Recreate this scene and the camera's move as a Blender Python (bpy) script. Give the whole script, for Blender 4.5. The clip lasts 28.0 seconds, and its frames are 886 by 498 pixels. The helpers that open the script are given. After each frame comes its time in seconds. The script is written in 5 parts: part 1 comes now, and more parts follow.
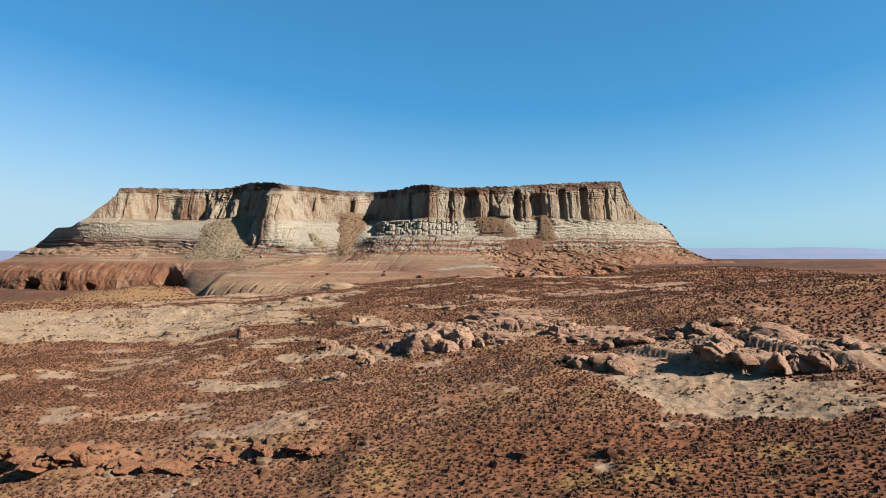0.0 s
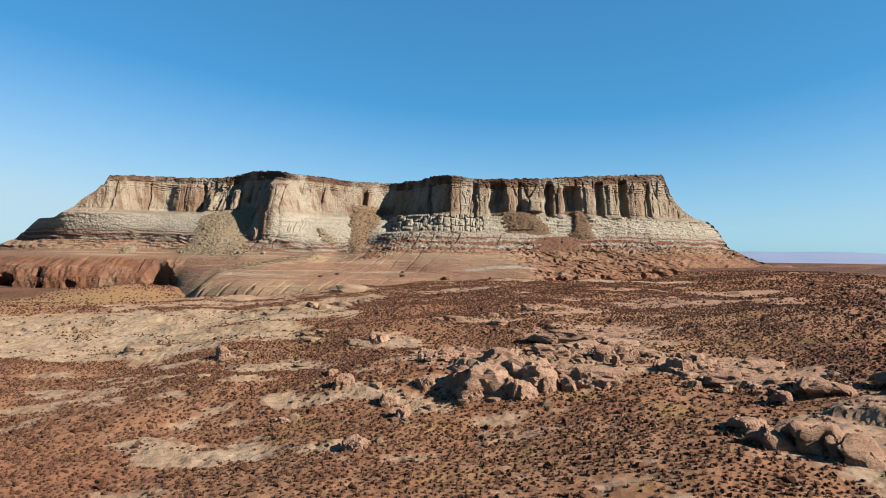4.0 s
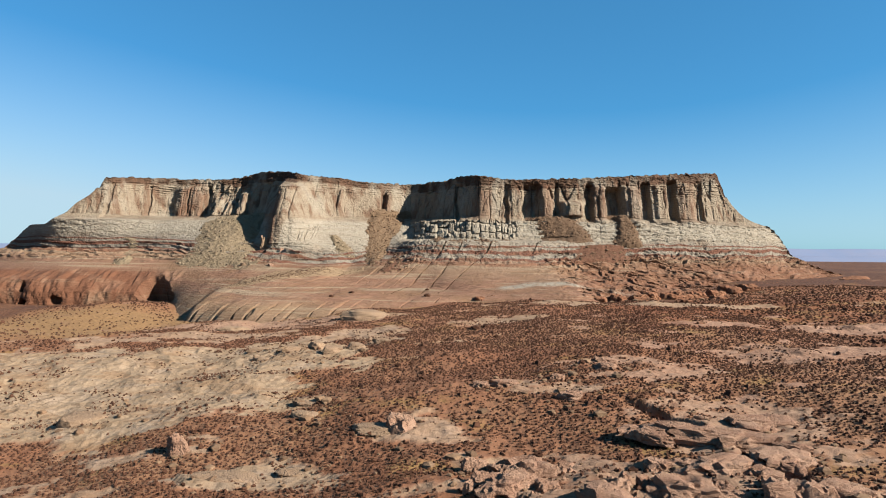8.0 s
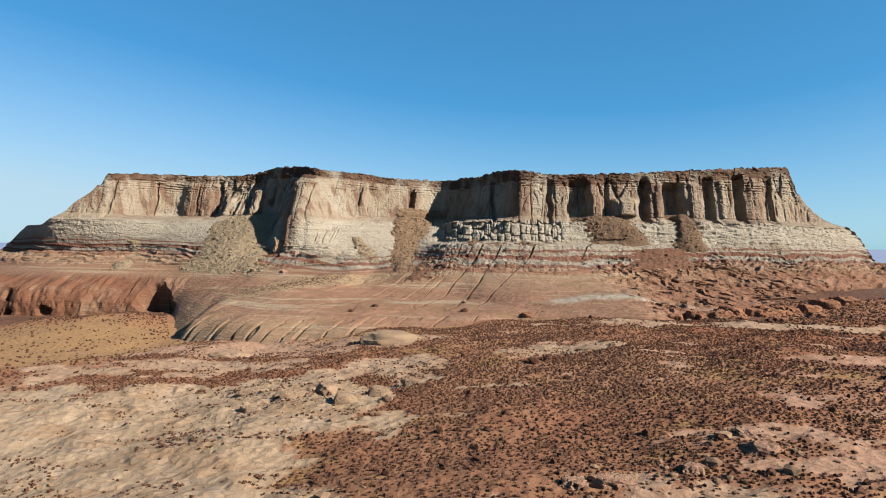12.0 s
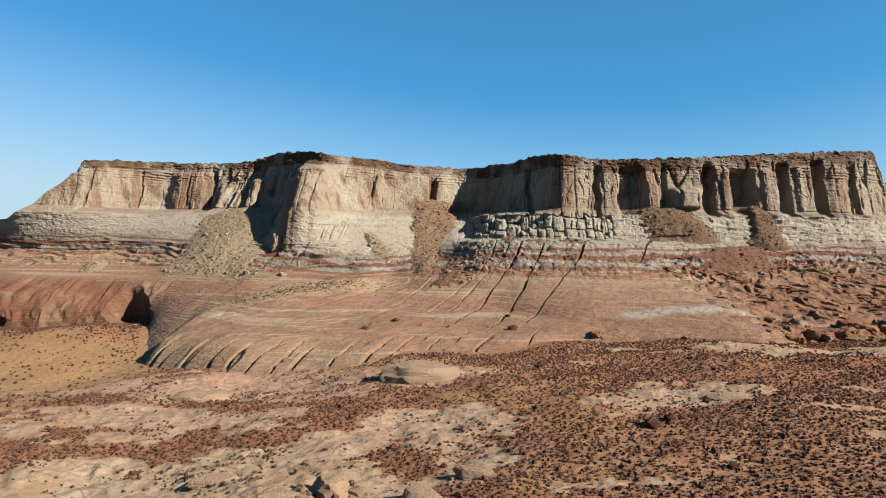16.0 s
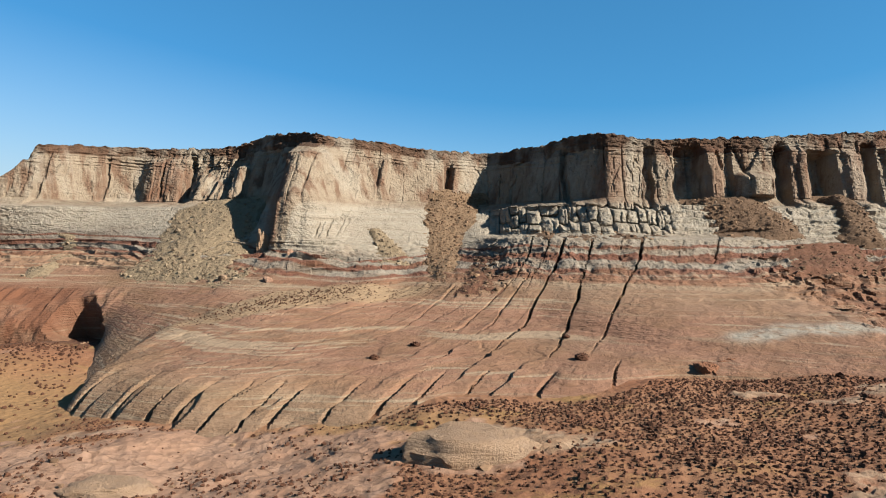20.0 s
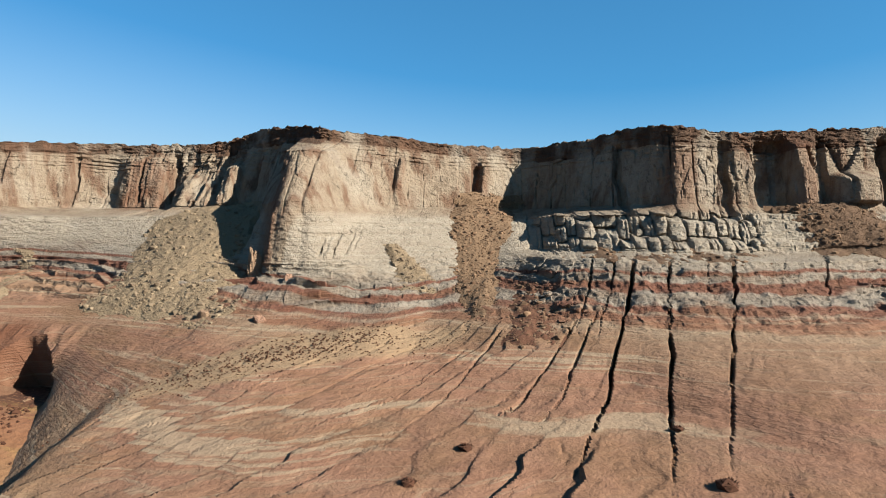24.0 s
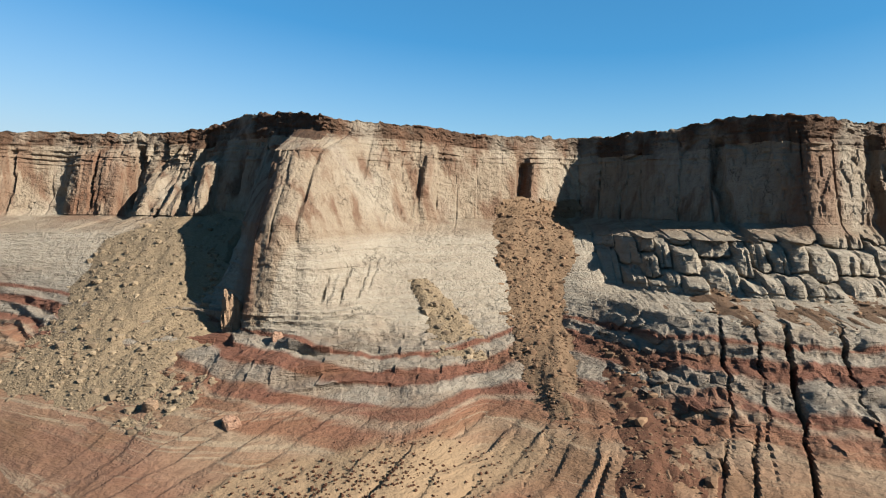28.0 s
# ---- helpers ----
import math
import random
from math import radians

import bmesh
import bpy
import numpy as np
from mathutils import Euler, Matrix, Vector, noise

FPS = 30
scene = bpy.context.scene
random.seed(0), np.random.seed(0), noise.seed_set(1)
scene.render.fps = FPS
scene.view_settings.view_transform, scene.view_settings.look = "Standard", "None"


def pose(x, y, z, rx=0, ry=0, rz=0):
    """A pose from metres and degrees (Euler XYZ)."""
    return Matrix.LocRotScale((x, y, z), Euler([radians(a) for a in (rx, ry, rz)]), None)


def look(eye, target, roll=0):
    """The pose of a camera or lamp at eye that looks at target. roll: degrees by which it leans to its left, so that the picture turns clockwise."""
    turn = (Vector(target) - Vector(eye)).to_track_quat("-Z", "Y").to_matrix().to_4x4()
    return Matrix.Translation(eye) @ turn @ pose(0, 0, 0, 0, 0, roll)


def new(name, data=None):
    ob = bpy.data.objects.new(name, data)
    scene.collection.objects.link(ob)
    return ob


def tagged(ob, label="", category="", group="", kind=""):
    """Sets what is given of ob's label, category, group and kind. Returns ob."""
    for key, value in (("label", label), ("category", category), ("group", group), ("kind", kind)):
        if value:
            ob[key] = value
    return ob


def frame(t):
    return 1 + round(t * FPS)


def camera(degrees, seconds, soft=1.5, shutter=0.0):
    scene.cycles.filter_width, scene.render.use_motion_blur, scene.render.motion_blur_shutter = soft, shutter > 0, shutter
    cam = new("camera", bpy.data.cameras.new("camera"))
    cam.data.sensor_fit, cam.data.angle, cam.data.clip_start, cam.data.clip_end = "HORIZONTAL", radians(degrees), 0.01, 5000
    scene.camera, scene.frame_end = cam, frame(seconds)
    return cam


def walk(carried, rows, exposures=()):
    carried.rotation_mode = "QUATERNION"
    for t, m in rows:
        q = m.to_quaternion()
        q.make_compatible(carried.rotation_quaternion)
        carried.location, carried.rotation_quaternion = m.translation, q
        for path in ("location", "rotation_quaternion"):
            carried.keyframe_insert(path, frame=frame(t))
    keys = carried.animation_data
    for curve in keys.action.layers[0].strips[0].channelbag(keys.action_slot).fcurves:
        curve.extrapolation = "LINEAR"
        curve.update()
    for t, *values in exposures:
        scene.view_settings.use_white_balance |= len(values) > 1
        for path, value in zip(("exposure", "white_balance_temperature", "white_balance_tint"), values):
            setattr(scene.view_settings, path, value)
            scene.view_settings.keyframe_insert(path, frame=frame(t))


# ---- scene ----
cam = camera(68.8, 28.0, soft=1.05)
PATH = [
    (0, (11.798, -81.968, 43.099), (11.848, -79.968, 43.123), -0.1),
    (0.5, (9.952, -74.403, 42.866), (10.001, -72.404, 42.888), -0.2),
    (1, (8.699, -66.219, 42.656), (8.749, -64.22, 42.676), -0.2),
    (1.5, (7.612, -58.591, 42.493), (7.661, -56.591, 42.512), -0.1),
    (2, (6.389, -51.253, 42.407), (6.439, -49.253, 42.426), 0.1),
    (2.5, (5.128, -43.943, 42.415), (5.175, -41.944, 42.434), 0.2),
    (3, (4.027, -36.373, 42.43), (4.067, -34.374, 42.449), 0.4),
    (3.5, (2.785, -28.857, 42.502), (2.817, -26.858, 42.525), 0.6),
    (5.5, (0.004, 0.001, 42.003), (0.001, 2.0, 42.026), 0.5),
    (6, (-0.724, 6.657, 42.427), (-0.733, 8.657, 42.446), 0.5),
    (6.5, (-1.388, 13.398, 44.663), (-1.406, 15.398, 44.678), 0.6),
    (7, (-2.209, 19.668, 47.197), (-2.235, 21.668, 47.211), 0.7),
    (7.5, (-2.812, 26.014, 49.809), (-2.845, 28.013, 49.821), 0.6),
    (8, (-3.088, 32.395, 52.151), (-3.128, 34.395, 52.162), 0.6),
    (8.5, (-3.363, 38.164, 54.419), (-3.407, 40.163, 54.431), 0.5),
    (9, (-3.719, 43.749, 54.807), (-3.771, 45.748, 54.815), 0.5),
    (9.5, (-4.487, 49.883, 54.879), (-4.548, 51.882, 54.885), 0.5),
    (10, (-5.734, 55.757, 55.074), (-5.809, 57.756, 55.08), 0.6),
    (10.5, (-7.056, 62.702, 55.06), (-7.147, 64.7, 55.065), 0.7),
    (11, (-8.028, 69.851, 55.053), (-8.133, 71.848, 55.058), 0.8),
    (11.5, (-9.411, 76.558, 55.069), (-9.521, 78.555, 55.076), 0.8),
    (12, (-10.651, 83.58, 55.043), (-10.767, 85.577, 55.052), 0.7),
    (12.5, (-11.265, 90.459, 54.98), (-11.383, 92.455, 54.986), 0.6),
    (14.5, (-18.847, 121.093, 55.471), (-18.989, 123.088, 55.475), 0.8),
    (15, (-20.611, 128.655, 55.549), (-20.758, 130.65, 55.549), 0.8),
    (15.5, (-22.612, 136.681, 55.93), (-22.76, 138.675, 55.925), 0.8),
    (16, (-24.452, 144.374, 55.818), (-24.597, 146.369, 55.817), 0.7),
    (16.5, (-26.153, 152.042, 56.177), (-26.298, 154.037, 56.171), 0.7),
    (17, (-27.993, 159.771, 56.119), (-28.137, 161.766, 56.112), 0.7),
    (17.5, (-29.846, 166.939, 56.218), (-29.988, 168.934, 56.211), 0.7),
    (18, (-31.374, 174.427, 56.404), (-31.518, 176.421, 56.398), 0.6),
    (18.5, (-33.207, 181.604, 55.837), (-33.35, 183.599, 55.835), 0.5),
    (19, (-34.624, 188.741, 55.528), (-34.766, 190.736, 55.526), 0.6),
    (19.5, (-35.892, 195.774, 55.467), (-36.035, 197.769, 55.463), 0.5),
    (20, (-37.648, 202.691, 55.314), (-37.795, 204.686, 55.311), 0.5),
    (20.5, (-39.197, 209.447, 55.522), (-39.346, 211.442, 55.52), 0.5),
    (22.5, (-46.444, 233.88, 61.408), (-46.587, 235.874, 61.407), 0.2),
    (23, (-47.819, 239.703, 63.376), (-47.967, 241.697, 63.374), 0.2),
    (23.5, (-49.393, 246.075, 65.961), (-49.546, 248.069, 65.952), 0.2),
    (24, (-50.88, 253.036, 67.885), (-51.045, 255.029, 67.834), 0.2),
    (24.5, (-53.637, 260.897, 69.478), (-53.803, 262.885, 69.327), 0.4),
    (25, (-55.988, 269.009, 71.63), (-56.158, 270.995, 71.47), 0.4),
    (25.5, (-58.339, 277.035, 73.692), (-58.511, 279.021, 73.53), 0.4),
    (26, (-60.307, 284.938, 75.985), (-60.482, 286.924, 75.822), 0.4),
    (26.5, (-62.477, 292.771, 78.29), (-62.649, 294.757, 78.129), 0.4),
    (27, (-64.754, 300.535, 80.485), (-64.922, 302.521, 80.327), 0.3),
    (27.5, (-66.715, 308.172, 82.872), (-66.88, 310.159, 82.714), 0.3),
    (28, (-68.047, 315.921, 84.894), (-68.218, 317.907, 84.74), 0.2),
]
walk(cam, [(t, look(eye, target, roll)) for t, eye, target, roll in PATH])

# ---- light ----
SUN = Vector((0.83, -0.31, 0.54)).normalized()      # the way towards the sun
world = bpy.data.worlds.new("world")
scene.world = world
world.use_nodes = True
wn = world.node_tree
sky = wn.nodes.new("ShaderNodeTexSky")
sky.sky_type, sky.sun_disc = "NISHITA", False
sky.sun_elevation = math.asin(SUN.z)
sky.sun_rotation = math.atan2(SUN.x, SUN.y)
sky.altitude, sky.air_density, sky.dust_density, sky.ozone_density = 1300, 1.0, 1.2, 3.5
wn.nodes["Background"].inputs["Strength"].default_value = 0.05
deep = wn.nodes.new("ShaderNodeMix")
deep.data_type, deep.blend_type = "RGBA", "MULTIPLY"
deep.inputs[0].default_value, deep.inputs[7].default_value = 1.0, (0.35, 0.82, 0.99, 1)
wn.links.new(sky.outputs["Color"], deep.inputs[6])
bright = wn.nodes.new("ShaderNodeRGBToBW")
wn.links.new(deep.outputs[2], bright.inputs[0])
low = wn.nodes.new("ShaderNodeMapRange")
wn.links.new(bright.outputs[0], low.inputs[0])
for n, v in zip((1, 2, 3, 4), (2.0, 4.6, 0.0, 0.85)):
    low.inputs[n].default_value = v
hazy = wn.nodes.new("ShaderNodeMix")
hazy.data_type = "RGBA"
hazy.inputs[7].default_value = (3.5, 4.55, 5.2, 1)
wn.links.new(low.outputs[0], hazy.inputs[0])
even = wn.nodes.new("ShaderNodeMix")      # clear desert air evens the blue out
even.data_type = "RGBA"
even.inputs[0].default_value, even.inputs[7].default_value = 0.3, (0.46, 2.25, 4.2, 1)
wn.links.new(deep.outputs[2], even.inputs[6])
wn.links.new(even.outputs[2], hazy.inputs[6])
high = wn.nodes.new("ShaderNodeMapRange")      # thin dry air: the sky grows dark overhead
for n, v in zip((1, 2, 3, 4), (0.3, 1.25, 0.3, 1.0)):
    high.inputs[n].default_value = v
wn.links.new(bright.outputs[0], high.inputs[0])
darker = wn.nodes.new("ShaderNodeMix")
darker.data_type, darker.blend_type = "RGBA", "MULTIPLY"
darker.inputs[0].default_value = 1.0
wn.links.new(hazy.outputs[2], darker.inputs[6]), wn.links.new(high.outputs[0], darker.inputs[7])
wn.links.new(darker.outputs[2], wn.nodes["Background"].inputs["Color"])
sun = new("sun", bpy.data.lights.new("sun", "SUN"))
sun.data.energy, sun.data.angle, sun.data.color = 5.0, radians(0.55), (1.0, 0.94, 0.84)
sun.matrix_world = look((0, 0, 300), Vector((0, 0, 300)) - SUN)

scene.view_settings.exposure = 1.66

# ---- numeric noise on arrays ----
def lattice(i, j, k):
    h = (i * 374761393 + j * 668265263 + k * 1274126177) & 0xFFFFFFFF
    h = ((h ^ (h >> 13)) * 1103515245) & 0xFFFFFFFF
    h = ((h ^ (h >> 16)) * 1540483477) & 0xFFFFFFFF
    return (h ^ (h >> 15)) / 4294967295.0


def smooth(a, b, x):
    t = np.clip((x - a) / (b - a), 0, 1)
    return t * t * (3 - 2 * t)


def value(x, y, z=0.0):
    """Smooth noise from -1 to 1."""
    x, y, z = np.broadcast_arrays(np.asarray(x, float), np.asarray(y, float), np.asarray(z, float))
    i, j, k = (np.floor(a).astype(np.int64) for a in (x, y, z))
    u, v, w = (f * f * f * (f * (f * 6 - 15) + 10) for f in (x - i, y - j, z - k))
    total = 0
    for a, wa in ((0, 1 - u), (1, u)):
        for b, wb in ((0, 1 - v), (1, v)):
            for c, wc in ((0, 1 - w), (1, w)) if z.any() else ((0, 1.0),):
                total = total + wa * wb * wc * lattice(i + a, j + b, k + c)
    return 2 * total - 1


def fbm(x, y, z=0.0, octaves=4, gain=0.5):
    x, y, z = np.asarray(x, float), np.asarray(y, float), np.asarray(z, float)
    out, amp, f = 0.0, 1.0, 1.0
    for n in range(octaves):
        out = out + amp * value(x * f + 17.3 * n, y * f + 5.7 * n, z * f + 0.37 * n if np.any(z) else z)
        amp, f = amp * gain, f * 2.03
    return out


def cells(x, y, seed=0):
    """Distance to the nearest and second nearest of one random point per unit cell, and the nearest one's own number."""
    i, j = np.floor(x).astype(np.int64), np.floor(y).astype(np.int64)
    near, second, own = np.full(x.shape, 9.0), np.full(x.shape, 9.0), np.zeros(x.shape)
    for a in (-1, 0, 1):
        for b in (-1, 0, 1):
            px = i + a + 0.15 + 0.7 * lattice(i + a, j + b, 11 + seed)
            py = j + b + 0.15 + 0.7 * lattice(i + a, j + b, 23 + seed)
            d = np.hypot(px - x, py - y)
            closer = d < near
            second = np.where(closer, near, np.minimum(second, d))
            own = np.where(closer, lattice(i + a, j + b, 31 + seed), own)
            near = np.where(closer, d, near)
    return near, second, own


def curve(x, knots):
    """A monotone cubic through (x, y) pairs."""
    kx, ky = np.array(knots[0::2], float), np.array(knots[1::2], float)
    h, d = np.diff(kx), np.diff(ky) / np.diff(kx)
    m = np.zeros(len(kx))
    m[1:-1] = np.where(d[:-1] * d[1:] > 0, 2 * d[:-1] * d[1:] / (d[:-1] + d[1:] + 1e-12), 0)
    x = np.clip(x, kx[0], kx[-1])
    i = np.clip(np.searchsorted(kx, x) - 1, 0, len(kx) - 2)
    t = (x - kx[i]) / h[i]
    return ((1 + 2 * t) * (1 - t) ** 2 * ky[i] + t * (1 - t) ** 2 * h[i] * m[i]
            + t * t * (3 - 2 * t) * ky[i + 1] + t * t * (t - 1) * h[i] * m[i + 1])


# ---- mesh helpers ----
def mesh_from(name, verts, quads=None, tris=None, smooth_faces=True):
    me = bpy.data.meshes.new(name)
    faces = [f for f in (quads, tris) if f is not None and len(f)]
    loops = np.concatenate([f.ravel() for f in faces]).astype(np.int32)
    sizes = np.concatenate([np.full(len(f), f.shape[1]) for f in faces]).astype(np.int32)
    me.vertices.add(len(verts)), me.loops.add(len(loops)), me.polygons.add(len(sizes))
    me.vertices.foreach_set("co", np.ascontiguousarray(verts, np.float32).ravel())
    me.loops.foreach_set("vertex_index", loops)
    me.polygons.foreach_set("loop_start", np.concatenate([[0], np.cumsum(sizes)[:-1]]).astype(np.int32))
    me.polygons.foreach_set("use_smooth", np.full(len(sizes), smooth_faces))
    me.update(calc_edges=True)
    return me


def sheet(name, X, Y, Z):
    """A mesh over a grid of places, rows by columns."""
    r, c = X.shape
    n = np.arange(r * c).reshape(r, c)
    q = np.stack([n[:-1, :-1], n[:-1, 1:], n[1:, 1:], n[1:, :-1]], -1).reshape(-1, 4)
    return mesh_from(name, np.stack([X, Y, Z], -1).reshape(-1, 3), q)


def mask(me, name, values):
    a = me.attributes.new(name, "FLOAT", "POINT")
    a.data.foreach_set("value", np.ascontiguousarray(values, np.float32).ravel())


# ---- materials ----
def material(name, rough=0.95):
    m = bpy.data.materials.new(name)
    m.use_nodes = True
    shader = m.node_tree.nodes["Principled BSDF"]
    shader.inputs["Roughness"].default_value = rough
    shader.inputs["Specular IOR Level"].default_value = 0.15
    return m, m.node_tree, shader


class Nodes:
    """Shortcuts for building a node tree."""

    def __init__(self, tree):
        self.t = tree

    def put(self, node, kind, value):
        if isinstance(value, (int, float)):
            node.inputs[kind].default_value = value
        elif isinstance(value, tuple):
            node.inputs[kind].default_value = value if len(value) == 4 or len(value) == 3 and node.inputs[kind].type == "VECTOR" else (*value, 1)
        else:
            self.t.links.new(value, node.inputs[kind])

    def place(self, scale=(1, 1, 1)):
        g = self.t.nodes.new("ShaderNodeNewGeometry")
        m = self.t.nodes.new("ShaderNodeMapping")
        self.t.links.new(g.outputs["Position"], m.inputs["Vector"])
        m.inputs["Scale"].default_value = scale
        return m.outputs["Vector"]

    def noise(self, where, scale, detail=5, rough=0.55, distort=0.0):
        n = self.t.nodes.new("ShaderNodeTexNoise")
        self.put(n, "Vector", where)
        for k, v in (("Scale", scale), ("Detail", detail), ("Roughness", rough), ("Distortion", distort)):
            n.inputs[k].default_value = v
        return n.outputs["Fac"]

    def cells(self, where, scale, feature="F1"):
        n = self.t.nodes.new("ShaderNodeTexVoronoi")
        n.feature = feature
        self.put(n, "Vector", where)
        n.inputs["Scale"].default_value = scale
        return n.outputs["Distance"]

    def math(self, op, a, b=0.0):
        n = self.t.nodes.new("ShaderNodeMath")
        n.operation = op
        self.put(n, 0, a), self.put(n, 1, b)
        return n.outputs[0]

    def range(self, x, a, b, c=0.0, d=1.0):
        n = self.t.nodes.new("ShaderNodeMapRange")
        self.put(n, 0, x)
        for k, v in zip((1, 2, 3, 4), (a, b, c, d)):
            n.inputs[k].default_value = v
        return n.outputs[0]

    def mix(self, f, a, b, how="MIX"):
        n = self.t.nodes.new("ShaderNodeMix")
        n.data_type, n.blend_type = "RGBA", how
        self.put(n, 0, f), self.put(n, 6, a), self.put(n, 7, b)
        return n.outputs[2]

    def ramp(self, x, stops, constant=False):
        n = self.t.nodes.new("ShaderNodeValToRGB")
        n.color_ramp.interpolation = "CONSTANT" if constant else "LINEAR"
        e = n.color_ramp.elements
        while len(e) < len(stops):
            e.new(0.5)
        for s, (p, c) in zip(e, stops):
            s.position, s.color = p, (*c, 1)
        self.put(n, 0, x)
        return n.outputs[0]

    def finish(self, shader, colour, albedo_scale=(0.30, 0.236, 0.197)):
        """The colour goes in scaled down evenly, to deepen contrast under a raised exposure."""
        self.t.links.new(self.mix(1.0, colour, albedo_scale, "MULTIPLY"), shader.inputs["Base Color"])

    def height(self):
        s = self.t.nodes.new("ShaderNodeSeparateXYZ")
        g = self.t.nodes.new("ShaderNodeNewGeometry")
        self.t.links.new(g.outputs["Position"], s.inputs[0])
        return s.outputs

    def attribute(self, name):
        n = self.t.nodes.new("ShaderNodeAttribute")
        n.attribute_name = name
        return n.outputs["Fac"]

    def bump(self, shader, h, strength, distance):
        n = self.t.nodes.new("ShaderNodeBump")
        n.inputs["Strength"].default_value, n.inputs["Distance"].default_value = strength, distance
        self.put(n, "Height", h)
        self.t.links.new(n.outputs[0], shader.inputs["Normal"])


RED, RUST, ORANGE = (0.44, 0.215, 0.155), (0.62, 0.362, 0.258), (0.65, 0.44, 0.31)
PALE, CREAM, TAN, CAP = (0.68, 0.625, 0.55), (0.86, 0.80, 0.69), (0.71, 0.60, 0.475), (0.23, 0.145, 0.10)


def strata_material():
    m, tree, shader = material("banded sandstone")
    k = Nodes(tree)
    p = k.place()
    bed = k.attribute("bed")
    wide, fine = k.noise(k.place((0.03, 0.03, 0.03)), 1.0, 3), k.noise(k.place((0.12, 0.12, 0.5)), 1.0, 5, 0.6)
    level = k.math("ADD", bed, k.math("ADD", k.math("MULTIPLY", k.math("SUBTRACT", wide, 0.5), 2.2), k.math("MULTIPLY", k.math("SUBTRACT", fine, 0.5), 0.9)))
    stops = [(20, (0.62, 0.44, 0.315)), (24.5, (0.62, 0.43, 0.30)), (27.5, RUST), (37, RUST), (40, ORANGE), (41.2, ORANGE), (41.5, (0.70, 0.53, 0.39)), (41.9, (0.70, 0.53, 0.39)), (42.2, (0.58, 0.33, 0.22)), (43.8, (0.52, 0.27, 0.185)), (44.0, (0.70, 0.56, 0.44)), (44.3, (0.70, 0.56, 0.44)), (44.6, RED),
             (45.6, RED), (45.9, PALE), (47.7, PALE), (48.0, RED), (50.0, RED), (50.3, PALE), (52.0, PALE), (52.2, RED), (52.7, RED), (53.0, PALE), (58, CREAM), (73.5, CREAM), (75.5, TAN), (101, TAN), (103.5, CAP), (112, CAP)]
    base = k.ramp(k.range(level, 10, 125), [((a - 10) / 115, c) for a, c in stops])
    beds = k.noise(k.place((0.02, 0.02, 1.1)), 1.0, 5, 0.65)
    base = k.mix(k.math("MULTIPLY", k.range(beds, 0.4, 0.7, 0, 0.45), k.range(level, 78, 74, 0.35, 1.0)), base, k.mix(1.0, base, (0.7, 0.6, 0.54), "MULTIPLY"))
    # varnish that runs down the wall
    streak = k.noise(k.place((0.16, 0.16, 0.012)), 1.0, 5, 0.6)
    high = k.math("MULTIPLY", k.range(level, 73, 80), k.range(streak, 0.49, 0.60))
    base = k.mix(k.math("MULTIPLY", high, 0.8), base, (0.37, 0.215, 0.145))
    bleached = k.math("MULTIPLY", k.range(level, 73, 80), k.range(k.noise(k.place((0.05, 0.05, 0.03)), 1.0, 5, 0.6), 0.5, 0.62))
    base = k.mix(k.math("MULTIPLY", bleached, 0.6), base, CREAM)
    # tan and grey smears on the lower slickrock
    smear = k.noise(k.place((0.035, 0.02, 0.25)), 1.0, 6, 0.6, 0.6)
    low = k.math("MULTIPLY", k.range(level, 46, 40), k.range(smear, 0.5, 0.64))
    base = k.mix(k.math("MULTIPLY", low, 0.55), base, (0.52, 0.32, 0.19))
    swirl = k.math("MULTIPLY", k.range(level, 47, 41), k.range(k.noise(k.place((0.02, 0.03, 0.9)), 1.0, 6, 0.6, 1.2), 0.55, 0.66))
    base = k.mix(k.math("MULTIPLY", swirl, 0.4), base, (0.62, 0.50, 0.36))
    wash = k.math("MULTIPLY", k.range(level, 62, 54), k.range(k.noise(k.place((0.06, 0.06, 0.1)), 1.0, 6, 0.65), 0.5, 0.7))
    base = k.mix(k.math("MULTIPLY", wash, 0.55), base, (0.40, 0.24, 0.15))
    patch = k.noise(p, 0.35, 6, 0.65)
    base = k.mix(k.range(patch, 0.35, 0.75, 0, 0.5), base, k.mix(1.0, base, (0.62, 0.54, 0.5), "MULTIPLY"))
    speck = k.noise(p, 1.7, 5, 0.75)
    base = k.mix(k.range(speck, 0.55, 0.66, 0, 0.4), base, k.mix(1.0, base, (0.42, 0.38, 0.36), "MULTIPLY"))
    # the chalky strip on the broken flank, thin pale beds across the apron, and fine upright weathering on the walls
    chalk = k.math("MULTIPLY", k.attribute("chalk"), k.range(k.noise(p, 0.3, 5, 0.6), 0.3, 0.5))
    base = k.mix(chalk, base, PALE)
    thin = k.math("MULTIPLY", k.range(level, 46, 42), k.range(k.noise(k.place((0.012, 0.012, 1.3)), 1.0, 4, 0.6, 0.4), 0.56, 0.62))
    base = k.mix(k.math("MULTIPLY", thin, 0.75), base, (0.72, 0.58, 0.43))
    base = k.mix(k.math("MULTIPLY", k.attribute("dust"), 0.85), base, (0.64, 0.47, 0.31))
    upright = k.math("MULTIPLY", k.range(level, 72, 77), k.range(k.noise(k.place((0.9, 0.9, 0.12)), 1.0, 6, 0.7), 0.5, 0.68))
    base = k.mix(k.math("MULTIPLY", upright, 0.3), base, k.mix(1.0, base, (0.55, 0.45, 0.4), "MULTIPLY"))
